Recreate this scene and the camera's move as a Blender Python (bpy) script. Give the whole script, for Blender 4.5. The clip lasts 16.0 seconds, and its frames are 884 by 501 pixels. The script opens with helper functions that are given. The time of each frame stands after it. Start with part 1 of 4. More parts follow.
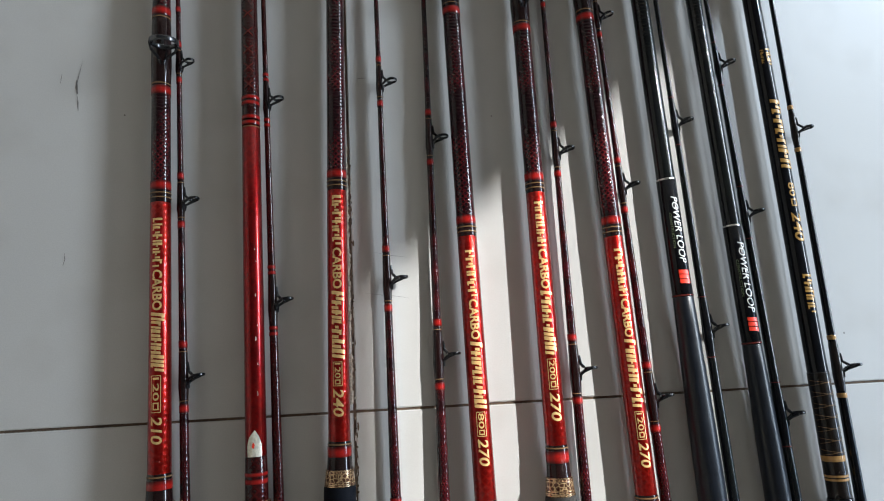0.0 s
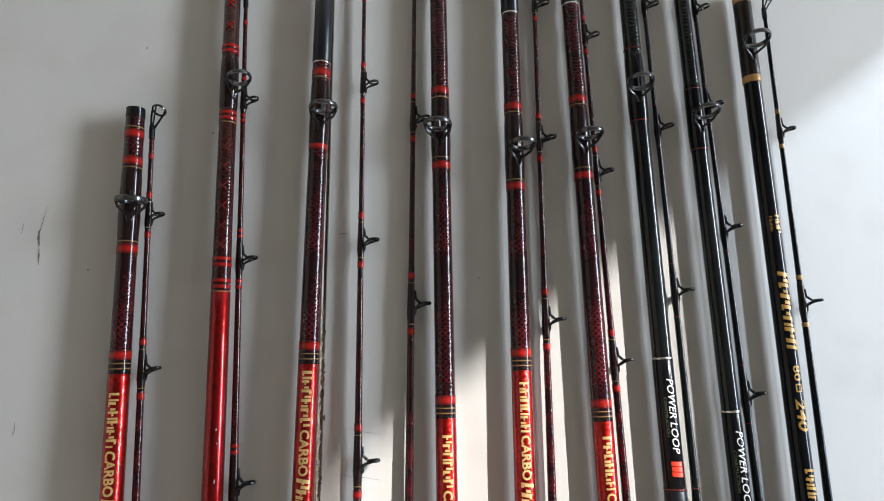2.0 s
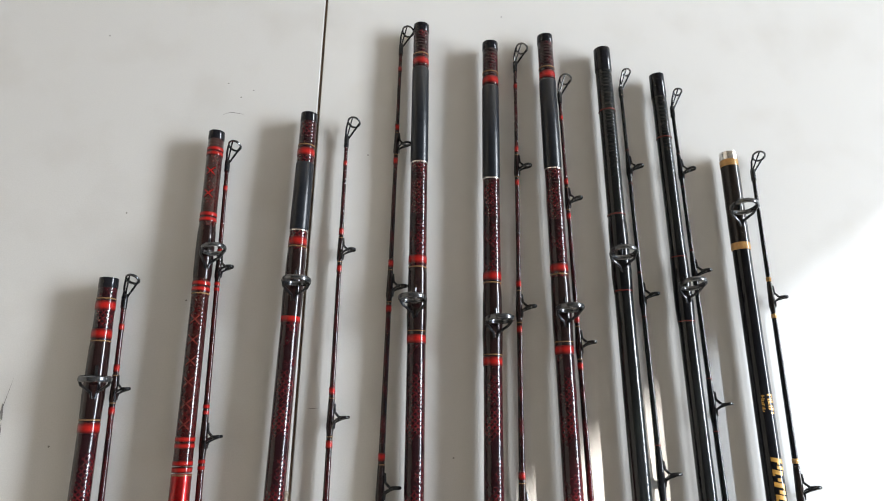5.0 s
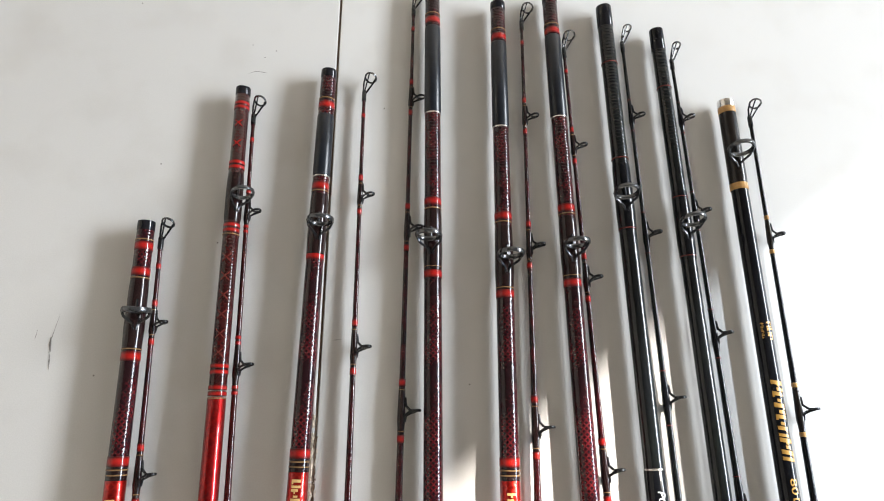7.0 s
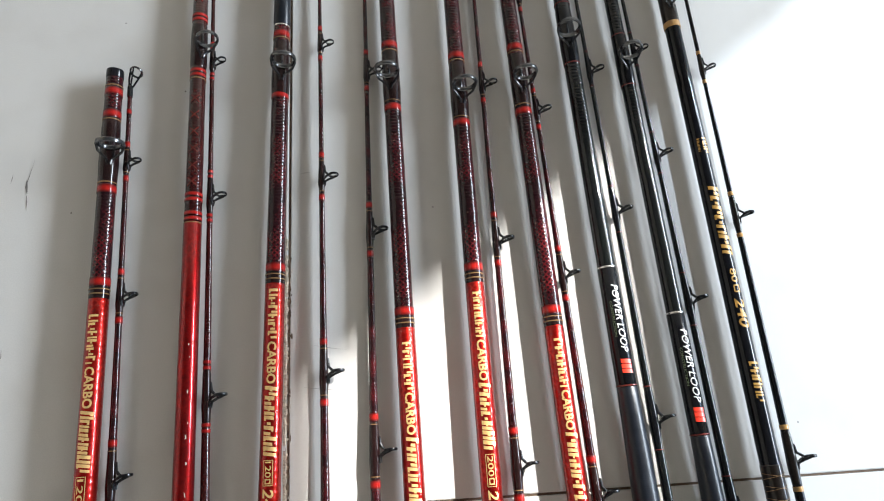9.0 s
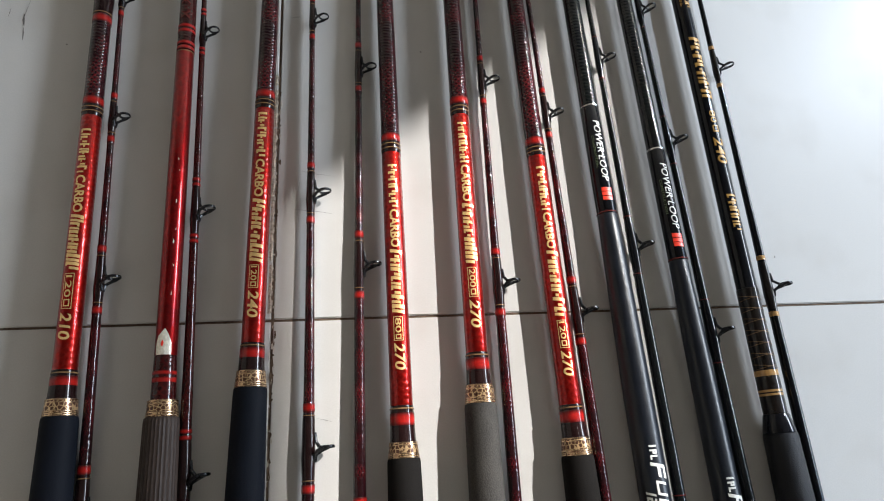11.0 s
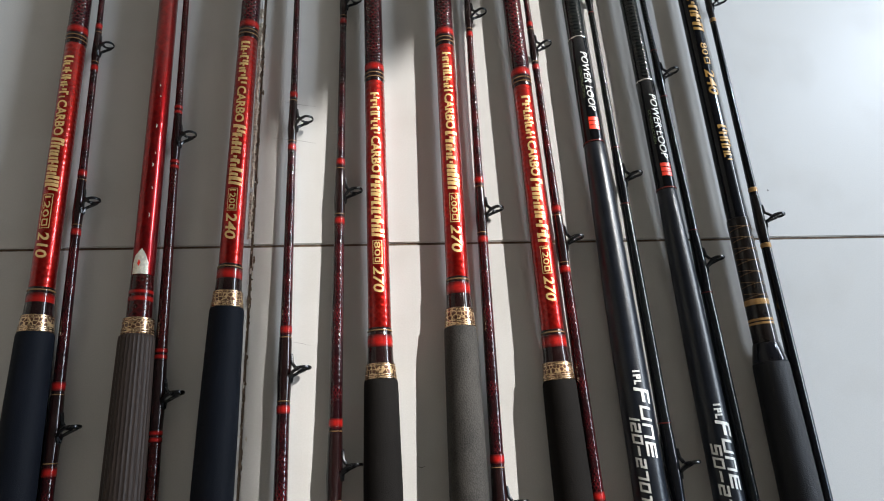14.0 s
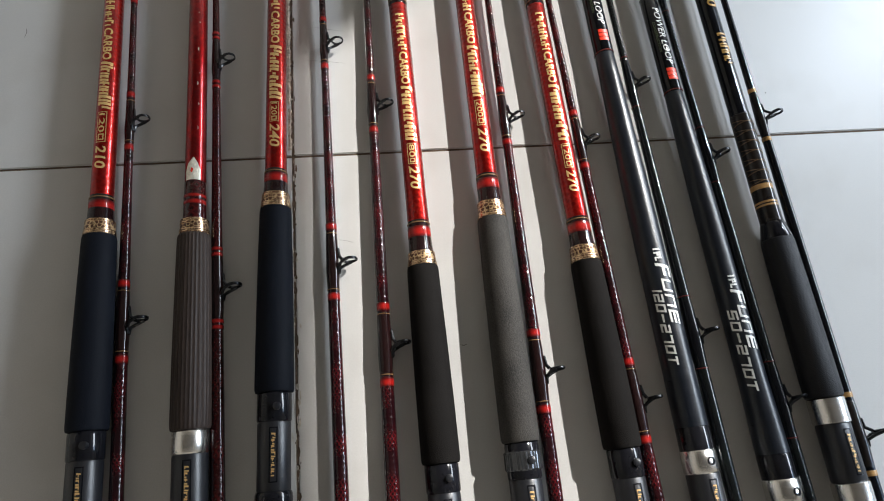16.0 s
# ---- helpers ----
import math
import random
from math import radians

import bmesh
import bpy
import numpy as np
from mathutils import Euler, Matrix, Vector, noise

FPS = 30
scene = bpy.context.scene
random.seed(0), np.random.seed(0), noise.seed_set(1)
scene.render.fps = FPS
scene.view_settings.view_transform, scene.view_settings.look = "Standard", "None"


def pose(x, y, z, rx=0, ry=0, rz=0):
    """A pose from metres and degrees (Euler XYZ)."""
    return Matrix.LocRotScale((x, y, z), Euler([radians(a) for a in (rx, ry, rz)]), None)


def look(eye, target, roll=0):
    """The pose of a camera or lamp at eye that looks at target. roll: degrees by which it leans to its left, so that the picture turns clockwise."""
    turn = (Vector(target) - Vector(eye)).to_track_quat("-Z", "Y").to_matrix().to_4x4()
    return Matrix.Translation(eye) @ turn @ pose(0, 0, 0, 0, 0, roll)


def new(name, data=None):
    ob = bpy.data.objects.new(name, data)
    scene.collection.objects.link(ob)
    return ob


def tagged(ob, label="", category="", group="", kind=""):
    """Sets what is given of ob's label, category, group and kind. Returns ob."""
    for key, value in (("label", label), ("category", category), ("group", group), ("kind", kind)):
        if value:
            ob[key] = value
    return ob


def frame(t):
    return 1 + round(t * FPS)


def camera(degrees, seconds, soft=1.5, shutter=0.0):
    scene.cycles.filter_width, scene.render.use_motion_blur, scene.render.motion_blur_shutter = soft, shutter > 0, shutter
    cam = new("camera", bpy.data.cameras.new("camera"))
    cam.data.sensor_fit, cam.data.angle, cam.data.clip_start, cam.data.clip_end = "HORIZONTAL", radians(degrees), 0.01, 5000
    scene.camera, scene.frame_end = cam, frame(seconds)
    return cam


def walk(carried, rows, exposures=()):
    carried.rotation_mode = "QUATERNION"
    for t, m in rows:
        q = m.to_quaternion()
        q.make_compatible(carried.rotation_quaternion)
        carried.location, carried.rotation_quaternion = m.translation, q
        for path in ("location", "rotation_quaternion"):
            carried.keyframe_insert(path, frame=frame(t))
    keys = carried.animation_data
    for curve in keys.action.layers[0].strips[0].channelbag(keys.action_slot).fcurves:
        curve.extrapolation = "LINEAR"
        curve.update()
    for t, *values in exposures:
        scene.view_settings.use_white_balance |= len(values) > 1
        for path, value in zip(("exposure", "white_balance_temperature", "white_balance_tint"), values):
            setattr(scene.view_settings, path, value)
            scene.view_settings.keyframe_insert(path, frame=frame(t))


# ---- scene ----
cam = camera(69.54, 16.0, 1.05)
PATH = [
    (0, (0.0208, 0.0376, 0.5537), (0.0736, 0.1235, 0.0640), 29.20),
    (0.5, (0.0234, 0.0749, 0.5523), (0.0844, 0.1498, 0.0618), 38.00),
    (1, (0.0296, 0.1291, 0.5510), (0.0881, 0.2028, 0.0600), 38.10),
    (1.5, (0.0382, 0.1573, 0.5480), (0.0949, 0.2421, 0.0586), 34.25),
    (2, (0.0462, 0.1848, 0.5459), (0.0949, 0.2741, 0.0564), 28.84),
    (2.5, (0.0561, 0.2278, 0.5514), (0.1027, 0.3260, 0.0634), 26.26),
    (3, (0.0585, 0.2554, 0.5546), (0.1079, 0.3688, 0.0701), 24.59),
    (3.5, (0.0610, 0.2877, 0.5555), (0.1047, 0.4170, 0.0745), 18.21),
    (3.7, (0.0659, 0.2917, 0.5547), (0.1017, 0.4307, 0.0758), 14.77),
    (6, (0.0841, 0.2752, 0.5605), (0.1168, 0.4026, 0.0781), 16.09),
    (6.5, (0.0846, 0.2617, 0.5666), (0.1185, 0.3927, 0.0853), 15.44),
    (7, (0.0793, 0.2188, 0.5738), (0.1030, 0.3564, 0.0937), 10.60),
    (7.5, (0.0778, 0.1614, 0.5771), (0.1100, 0.3154, 0.1025), 12.02),
    (8, (0.0807, 0.1434, 0.5782), (0.1185, 0.3009, 0.1052), 12.83),
    (8.5, (0.0782, 0.0903, 0.5679), (0.1229, 0.2499, 0.0961), 13.35),
    (9, (0.0832, 0.0503, 0.5641), (0.1306, 0.1914, 0.0868), 15.81),
    (9.5, (0.0796, 0.0121, 0.5689), (0.1238, 0.1498, 0.0903), 15.87),
    (10, (0.0797, -0.0297, 0.5640), (0.1215, 0.1171, 0.0879), 14.16),
    (10.2, (0.0844, -0.0488, 0.5553), (0.1328, 0.1014, 0.0809), 15.81),
    (12.5, (0.0928, -0.1588, 0.5017), (0.1429, -0.0081, 0.0275), 16.39),
    (13, (0.0996, -0.1622, 0.4912), (0.1420, -0.0092, 0.0170), 13.93),
    (13.5, (0.1064, -0.1673, 0.4960), (0.1478, -0.0107, 0.0229), 13.37),
    (14, (0.1159, -0.1711, 0.5031), (0.1537, -0.0159, 0.0293), 12.06),
    (14.5, (0.1111, -0.1856, 0.5047), (0.1466, -0.0298, 0.0309), 10.86),
    (15, (0.1032, -0.2044, 0.5084), (0.1390, -0.0533, 0.0331), 10.91),
    (15.5, (0.0938, -0.2289, 0.5058), (0.1329, -0.0773, 0.0309), 10.74),
    (16, (0.0724, -0.2641, 0.5108), (0.1195, -0.1076, 0.0383), 12.39),
]
EXPOSURES = [(0.0, 0.24, 6250, 8), (1.0, 0.24, 6300, 8), (2.0, 0.54, 6550, 10.2), (3.5, 0.82, 6750, 11.0), (6.0, 1.27, 6830, 11.5), (7.0, 1.3, 6830, 11.5), (8.0, 1.37, 6730, 10.3), (8.5, 1.32, 6600, 9.8), (9.0, 1.04, 6500, 9.3), (9.5, 0.47, 6580, 11.0), (10.2, 0.32, 6530, 11.0), (12.5, 0.24, 6500, 10.2), (16.0, 0.16, 6500, 10.2)]
walk(cam, [(t, look(eye, target, roll)) for t, eye, target, roll in PATH], EXPOSURES)

# ---- world, sun and the sky's light in the doorway ----
SUN_AZIMUTH, SUN_ELEVATION = radians(36), radians(37)
world = bpy.data.worlds.new("world")
scene.world = world
world.use_nodes = True
sky = world.node_tree.nodes.new("ShaderNodeTexSky")
sky.sky_type, sky.sun_disc = "NISHITA", False
sky.sun_elevation, sky.sun_rotation = SUN_ELEVATION, radians(90) - SUN_AZIMUTH
background = world.node_tree.nodes["Background"]
background.inputs["Strength"].default_value = 0.12
world.node_tree.links.new(sky.outputs[0], background.inputs["Color"])

to_sun = Vector((math.cos(SUN_ELEVATION) * math.cos(SUN_AZIMUTH), math.cos(SUN_ELEVATION) * math.sin(SUN_AZIMUTH), math.sin(SUN_ELEVATION)))
sun = new("sun", bpy.data.lights.new("sun", "SUN"))
sun.data.energy, sun.data.angle, sun.data.color = 5.5, radians(0.53), (1.0, 0.98, 0.95)
sun.matrix_world = look(to_sun * 6, (0, 0, 0))

DOOR_Y0, DOOR_Y1, DOOR_TOP, TRANSOM, WALL_X = -0.7, 2.21, 2.7, 2.36, 2.8
skylight = new("doorway_daylight", bpy.data.lights.new("doorway_daylight", "AREA"))
skylight.data.shape, skylight.data.size, skylight.data.size_y = "RECTANGLE", 2.2, 0.5
skylight.data.energy, skylight.data.color = 104, (0.82, 0.91, 1.0)
skylight.matrix_world = look((WALL_X - 0.03, 0.5, 1.15), (0, 0.1, 0.7))


# ---- materials ----
def material(name, base, rough=0.5, metal=0.0, coat=0.0, vary=0.15, scale=60.0, bump=0.0, bump_scale=400.0, stretch=(1, 1, 1), spec=0.5):
    """A surface with a broad and a fine variation of its colour, uneven gloss and fine relief."""
    m = bpy.data.materials.new(name)
    m.use_nodes = True
    t = m.node_tree
    b = t.nodes["Principled BSDF"]
    b.inputs["Metallic"].default_value = metal
    b.inputs["Coat Weight"].default_value = coat
    b.inputs["Coat Roughness"].default_value = 0.08
    b.inputs["Coat IOR"].default_value = 1.4
    b.inputs["Specular IOR Level"].default_value = spec * (0.12 if coat > 0.5 else 1)
    co = t.nodes.new("ShaderNodeTexCoord")
    mp = t.nodes.new("ShaderNodeMapping")
    mp.inputs["Scale"].default_value = stretch
    t.links.new(co.outputs["Object"], mp.inputs["Vector"])
    broad, fine = t.nodes.new("ShaderNodeTexNoise"), t.nodes.new("ShaderNodeTexNoise")
    broad.inputs["Scale"].default_value, broad.inputs["Detail"].default_value = scale, 3
    fine.inputs["Scale"].default_value, fine.inputs["Detail"].default_value = bump_scale, 2
    add = t.nodes.new("ShaderNodeMath")
    add.operation = "ADD"
    for n, k in ((broad, 0), (fine, 1)):
        t.links.new(mp.outputs[0], n.inputs["Vector"])
        t.links.new(n.outputs["Fac"], add.inputs[k])
    ramp = t.nodes.new("ShaderNodeMapRange")
    ramp.inputs["From Min"].default_value, ramp.inputs["From Max"].default_value = 0.7, 1.3
    ramp.inputs["To Min"].default_value, ramp.inputs["To Max"].default_value = 1 - vary, 1 + vary
    t.links.new(add.outputs[0], ramp.inputs["Value"])
    col = t.nodes.new("ShaderNodeVectorMath")
    col.operation = "SCALE"
    col.inputs[0].default_value = base
    t.links.new(ramp.outputs[0], col.inputs["Scale"])
    t.links.new(col.outputs[0], b.inputs["Base Color"])
    rr = t.nodes.new("ShaderNodeMapRange")
    rr.inputs["To Min"].default_value, rr.inputs["To Max"].default_value = max(rough - 0.08, 0.02), min(rough + 0.08, 1)
    t.links.new(broad.outputs["Fac"], rr.inputs["Value"])
    t.links.new(rr.outputs[0], b.inputs["Roughness"])
    if bump:
        bp = t.nodes.new("ShaderNodeBump")
        bp.inputs["Strength"].default_value, bp.inputs["Distance"].default_value = bump, 0.001
        t.links.new(fine.outputs["Fac"], bp.inputs["Height"])
        t.links.new(bp.outputs[0], b.inputs["Normal"])
    return m


def math_node(t, op, a, b=None):
    n = t.nodes.new("ShaderNodeMath")
    n.operation = op
    for k, v in enumerate((a, b)):
        if v is None:
            continue
        if isinstance(v, (int, float)):
            n.inputs[k].default_value = v
        else:
            t.links.new(v, n.inputs[k])
    return n.outputs[0]


def blank_material(name, dark, light, weave, pitch, ripple, rough=0.22, metal=0.0):
    """Lacquered rod blank: crossed cloth weave under a clear coat, with the faint spiral ridges of the tape it was rolled in."""
    m = material(name, dark, rough, metal, 0.9, 0.25, 40)
    t = m.node_tree
    b = t.nodes["Principled BSDF"]
    co = [n for n in t.nodes if n.type == "TEX_COORD"][0]
    sep = t.nodes.new("ShaderNodeSeparateXYZ")
    t.links.new(co.outputs["Object"], sep.inputs[0])
    turn = math_node(t, "MULTIPLY", math_node(t, "ARCTAN2", sep.outputs["X"], sep.outputs["Z"]), 0.008)
    k = 2 * math.pi / weave
    one = math_node(t, "SINE", math_node(t, "MULTIPLY", math_node(t, "ADD", sep.outputs["Y"], turn), k))
    two = math_node(t, "SINE", math_node(t, "MULTIPLY", math_node(t, "SUBTRACT", sep.outputs["Y"], turn), k))
    cross = math_node(t, "MAXIMUM", math_node(t, "POWER", math_node(t, "ABSOLUTE", one), 6.0), math_node(t, "POWER", math_node(t, "ABSOLUTE", two), 6.0))
    patch = t.nodes.new("ShaderNodeTexNoise")
    patch.inputs["Scale"].default_value = 55
    t.links.new(co.outputs["Object"], patch.inputs["Vector"])
    blotch = t.nodes.new("ShaderNodeMapRange")
    blotch.inputs["From Min"].default_value, blotch.inputs["From Max"].default_value = 0.42, 0.7
    t.links.new(patch.outputs["Fac"], blotch.inputs["Value"])
    fac = math_node(t, "MULTIPLY", cross, blotch.outputs[0])
    mix = t.nodes.new("ShaderNodeMix")
    mix.data_type = "RGBA"
    old = b.inputs["Base Color"].links[0].from_socket
    t.links.new(fac, mix.inputs["Factor"])
    t.links.new(old, mix.inputs["A"])
    mix.inputs["B"].default_value = (*light, 1)
    t.links.new(mix.outputs["Result"], b.inputs["Base Color"])
    wander = math_node(t, "MULTIPLY", patch.outputs["Fac"], 7.0)
    ridge = math_node(t, "SINE", math_node(t, "ADD", math_node(t, "MULTIPLY", math_node(t, "ADD", sep.outputs["Y"], math_node(t, "MULTIPLY", turn, 0.06)), 2 * math.pi / pitch), wander))
    bp = t.nodes.new("ShaderNodeBump")
    bp.inputs["Strength"].default_value, bp.inputs["Distance"].default_value = ripple, 0.0003
    grain = t.nodes.new("ShaderNodeTexNoise")
    grain.inputs["Scale"].default_value, grain.inputs["Detail"].default_value = 420, 2
    t.links.new(co.outputs["Object"], grain.inputs["Vector"])
    uneven = math_node(t, "MULTIPLY", ridge, math_node(t, "MULTIPLY", grain.outputs["Fac"], 1.6))
    t.links.new(math_node(t, "ADD", uneven, math_node(t, "ADD", math_node(t, "MULTIPLY", patch.outputs["Fac"], 5.0), math_node(t, "MULTIPLY", grain.outputs["Fac"], 2.5))), bp.inputs["Height"])
    t.links.new(bp.outputs[0], b.inputs["Normal"])
    t.links.new(bp.outputs[0], b.inputs["Coat Normal"])
    return m


def thread_material(name, base, rough=0.3, ends=None):
    """Whipping thread under varnish: fine turns round the rod, coloured darker towards both ends of a wrap where ends
    is given.
    """
    m = material(name, base, rough, 0.0, 0.8, 0.2, 120)
    t = m.node_tree
    b = t.nodes["Principled BSDF"]
    co = [n for n in t.nodes if n.type == "TEX_COORD"][0]
    sep = t.nodes.new("ShaderNodeSeparateXYZ")
    t.links.new(co.outputs["Object"], sep.inputs[0])
    bp = t.nodes.new("ShaderNodeBump")
    bp.inputs["Strength"].default_value, bp.inputs["Distance"].default_value = 0.5, 0.0002
    if ends:
        own = t.nodes.new("ShaderNodeSeparateXYZ")
        t.links.new(co.outputs["Generated"], own.inputs[0])
        near = math_node(t, "ABSOLUTE", math_node(t, "SUBTRACT", own.outputs["Y"], 0.5))
        fade = t.nodes.new("ShaderNodeMapRange")
        fade.interpolation_type = "SMOOTHSTEP"
        fade.inputs["From Min"].default_value, fade.inputs["From Max"].default_value = 0.08, 0.5
        t.links.new(near, fade.inputs["Value"])
        mix = t.nodes.new("ShaderNodeMix")
        mix.data_type = "RGBA"
        old = b.inputs["Base Color"].links[0].from_socket
        t.links.new(fade.outputs[0], mix.inputs["Factor"])
        t.links.new(old, mix.inputs["A"])
        mix.inputs["B"].default_value = (*ends, 1)
        t.links.new(mix.outputs["Result"], b.inputs["Base Color"])
    t.links.new(math_node(t, "SINE", math_node(t, "MULTIPLY", sep.outputs["Y"], 2 * math.pi / 0.0007)), bp.inputs["Height"])
    t.links.new(bp.outputs[0], b.inputs["Normal"])
    return m


def tile_material():
    """Glazed off-white porcelain floor tile: faint clouding, differing a little from tile to tile, dull where dirt has dried."""
    m = material("glazed_tile", (0.56, 0.55, 0.53), 0.34, 0.0, 0.0, 0.05, 2.2, 0.04, 900, (1, 1, 1), 0.15)
    t = m.node_tree
    b = t.nodes["Principled BSDF"]
    co = [n for n in t.nodes if n.type == "TEX_COORD"][0]
    geo = t.nodes.new("ShaderNodeNewGeometry")
    dirt = t.nodes.new("ShaderNodeTexNoise")
    dirt.inputs["Scale"].default_value, dirt.inputs["Detail"].default_value = 14, 7
    t.links.new(geo.outputs["Position"], dirt.inputs["Vector"])
    spots = t.nodes.new("ShaderNodeMapRange")
    spots.inputs["From Min"].default_value, spots.inputs["From Max"].default_value = 0.5, 0.72
    spots.inputs["To Max"].default_value = 0.45
    t.links.new(dirt.outputs["Fac"], spots.inputs["Value"])
    mix = t.nodes.new("ShaderNodeMix")
    mix.data_type = "RGBA"
    old = b.inputs["Base Color"].links[0].from_socket
    t.links.new(spots.outputs[0], mix.inputs["Factor"])
    t.links.new(old, mix.inputs["A"])
    mix.inputs["B"].default_value = (0.47, 0.45, 0.42, 1)
    info = t.nodes.new("ShaderNodeObjectInfo")
    tone = t.nodes.new("ShaderNodeMapRange")
    tone.inputs["To Min"].default_value, tone.inputs["To Max"].default_value = 0.97, 1.03
    t.links.new(info.outputs["Random"], tone.inputs["Value"])
    sc = t.nodes.new("ShaderNodeVectorMath")
    sc.operation = "SCALE"
    t.links.new(mix.outputs["Result"], sc.inputs[0])
    t.links.new(tone.outputs[0], sc.inputs["Scale"])
    t.links.new(sc.outputs[0], b.inputs["Base Color"])
    return m


def check_material():
    """Winding check of dark reddish brown printed with a maze of gold lines."""
    m = material("patterned_gold", (0.1, 0.04, 0.02), 0.3, 0.6, 0.5, 0.2, 80)
    t = m.node_tree
    b = t.nodes["Principled BSDF"]
    co = [n for n in t.nodes if n.type == "TEX_COORD"][0]
    vor = t.nodes.new("ShaderNodeTexVoronoi")
    vor.feature = "DISTANCE_TO_EDGE"
    vor.inputs["Scale"].default_value, vor.inputs["Randomness"].default_value = 330, 0.6
    t.links.new(co.outputs["Object"], vor.inputs["Vector"])
    mark = t.nodes.new("ShaderNodeMapRange")
    mark.inputs["From Min"].default_value, mark.inputs["From Max"].default_value = 0.11, 0.05
    t.links.new(vor.outputs["Distance"], mark.inputs["Value"])
    mix = t.nodes.new("ShaderNodeMix")
    mix.data_type = "RGBA"
    old = b.inputs["Base Color"].links[0].from_socket
    t.links.new(mark.outputs[0], mix.inputs["Factor"])
    t.links.new(old, mix.inputs["A"])
    mix.inputs["B"].default_value = (0.62, 0.42, 0.22, 1)
    t.links.new(mix.outputs["Result"], b.inputs["Base Color"])
    return m


def glass_material():
    m = bpy.data.materials.new("tinted_glass")
    m.use_nodes = True
    t = m.node_tree
    t.nodes.remove(t.nodes["Principled BSDF"])
    clear, gloss, mix = t.nodes.new("ShaderNodeBsdfTransparent"), t.nodes.new("ShaderNodeBsdfGlossy"), t.nodes.new("ShaderNodeMixShader")
    # Tint chosen to weaken the sunlight on the right of the floor.
    clear.inputs["Color"].default_value = (0.52, 0.57, 0.63, 1)
    gloss.inputs["Roughness"].default_value = 0.02
    mix.inputs[0].default_value = 0.06
    t.links.new(clear.outputs[0], mix.inputs[1])
    t.links.new(gloss.outputs[0], mix.inputs[2])
    t.links.new(mix.outputs[0], t.nodes["Material Output"].inputs["Surface"])
    return m


MAROON = blank_material("maroon_blank", (0.012, 0.0025, 0.004), (0.1, 0.008, 0.01), 0.0095, 0.0032, 0.27)
MAROON_THIN = blank_material("maroon_thin_blank", (0.012, 0.0025, 0.0035), (0.09, 0.006, 0.008), 0.009, 0.0045, 0.36)
MAROON_BRIGHT = blank_material("wine_red_blank", (0.022, 0.003, 0.003), (0.06, 0.005, 0.005), 0.012, 0.003, 0.15)
BLACK_BLANK = blank_material("black_blank", (0.004, 0.005, 0.006), (0.008, 0.011, 0.009), 0.01, 0.0036, 0.17)
BLACK_SMOOTH = material("black_lacquer", (0.004, 0.0045, 0.006), 0.2, 0.0, 0.6, 0.2, 40)
RED_LACQUER = blank_material("red_lacquer", (0.26, 0.005, 0.003), (0.4, 0.012, 0.007), 0.013, 0.005, 0.3, 0.34, 0.88)
CRIMSON = blank_material("crimson_lacquer", (0.22, 0.0035, 0.0045), (0.3, 0.006, 0.006), 0.02, 0.012, 0.12, 0.34, 0.88)
RED_THREAD = thread_material("red_thread", (0.32, 0.0095, 0.007), 0.3, (0.045, 0.004, 0.004))
DARK_THREAD = thread_material("dark_thread", (0.012, 0.004, 0.004), 0.2)
BROWN_THREAD = thread_material("brown_thread", (0.009, 0.0055, 0.0042))
GOLD_THREAD = thread_material("gold_thread", (0.42, 0.23, 0.08))
TRIM_THREAD = thread_material("dull_gold_thread", (0.2, 0.115, 0.05))
DULL_RED = thread_material("dull_red_thread", (0.11, 0.018, 0.014))
CHECK = check_material()
GOLD = material("gold_rim", (0.6, 0.42, 0.26), 0.25, 1.0, 0.0, 0.1, 80)
EVA_BLACK = material("black_foam", (0.0055, 0.0068, 0.0105), 0.62, 0, 0, 0.25, 30, 0.3, 1500, (1, 1, 1), 0.09)
EVA_GREY = material("charcoal_foam", (0.009, 0.008, 0.0073), 0.8, 0, 0, 0.3, 30, 0.4, 1500, (1, 1, 1), 0.05)
EVA_TAN = material("worn_grey_foam", (0.031, 0.028, 0.0245), 0.78, 0, 0, 0.6, 45, 0.35, 1300, (1, 0.6, 1), 0.25)
RIBBED = material("brown_ribbed_rubber", (0.036, 0.025, 0.0205), 0.5, 0, 0, 0.3, 25, 0.2, 900, (1, 0.2, 1), 0.2)
PADDED = material("blue_black_sleeve", (0.0045, 0.0065, 0.0105), 0.31, 0, 0, 0.3, 50, 0.12, 450, (0.6, 3, 1), 0.38)
LEATHER = material("black_grained_leather", (0.008, 0.008, 0.009), 0.5, 0, 0, 0.2, 60, 0.45, 1500, (1, 1, 1), 0.22)
SEAT = material("graphite_plastic", (0.009, 0.0095, 0.012), 0.36, 0, 0, 0.15, 50, 0.15, 900)
GLOSS_BLACK = material("gloss_black_plastic", (0.008, 0.008, 0.01), 0.12, 0, 0.6, 0.2, 50)
CHROME = material("brushed_silver_metal", (0.72, 0.7, 0.66), 0.24, 1.0, 0, 0.1, 60, 0.1, 700, (1, 6, 1))
GUNMETAL = material("dark_guide_wire", (0.016, 0.017, 0.019), 0.28, 0.8, 0.3, 0.2, 200)
RING_STEEL = material("grey_guide_ring", (0.085, 0.088, 0.092), 0.2, 0.8, 0.2, 0.15, 200)
INK_GOLD = material("gold_print", (0.75, 0.46, 0.18), 0.35, 0.35, 0.3, 0.12, 200)
INK_YELLOW = material("amber_print", (0.42, 0.22, 0.04), 0.4, 0.1, 0.3, 0.2, 200)
INK_WHITE = material("white_print", (0.58, 0.58, 0.55), 0.4, 0, 0.2, 0.12, 200)
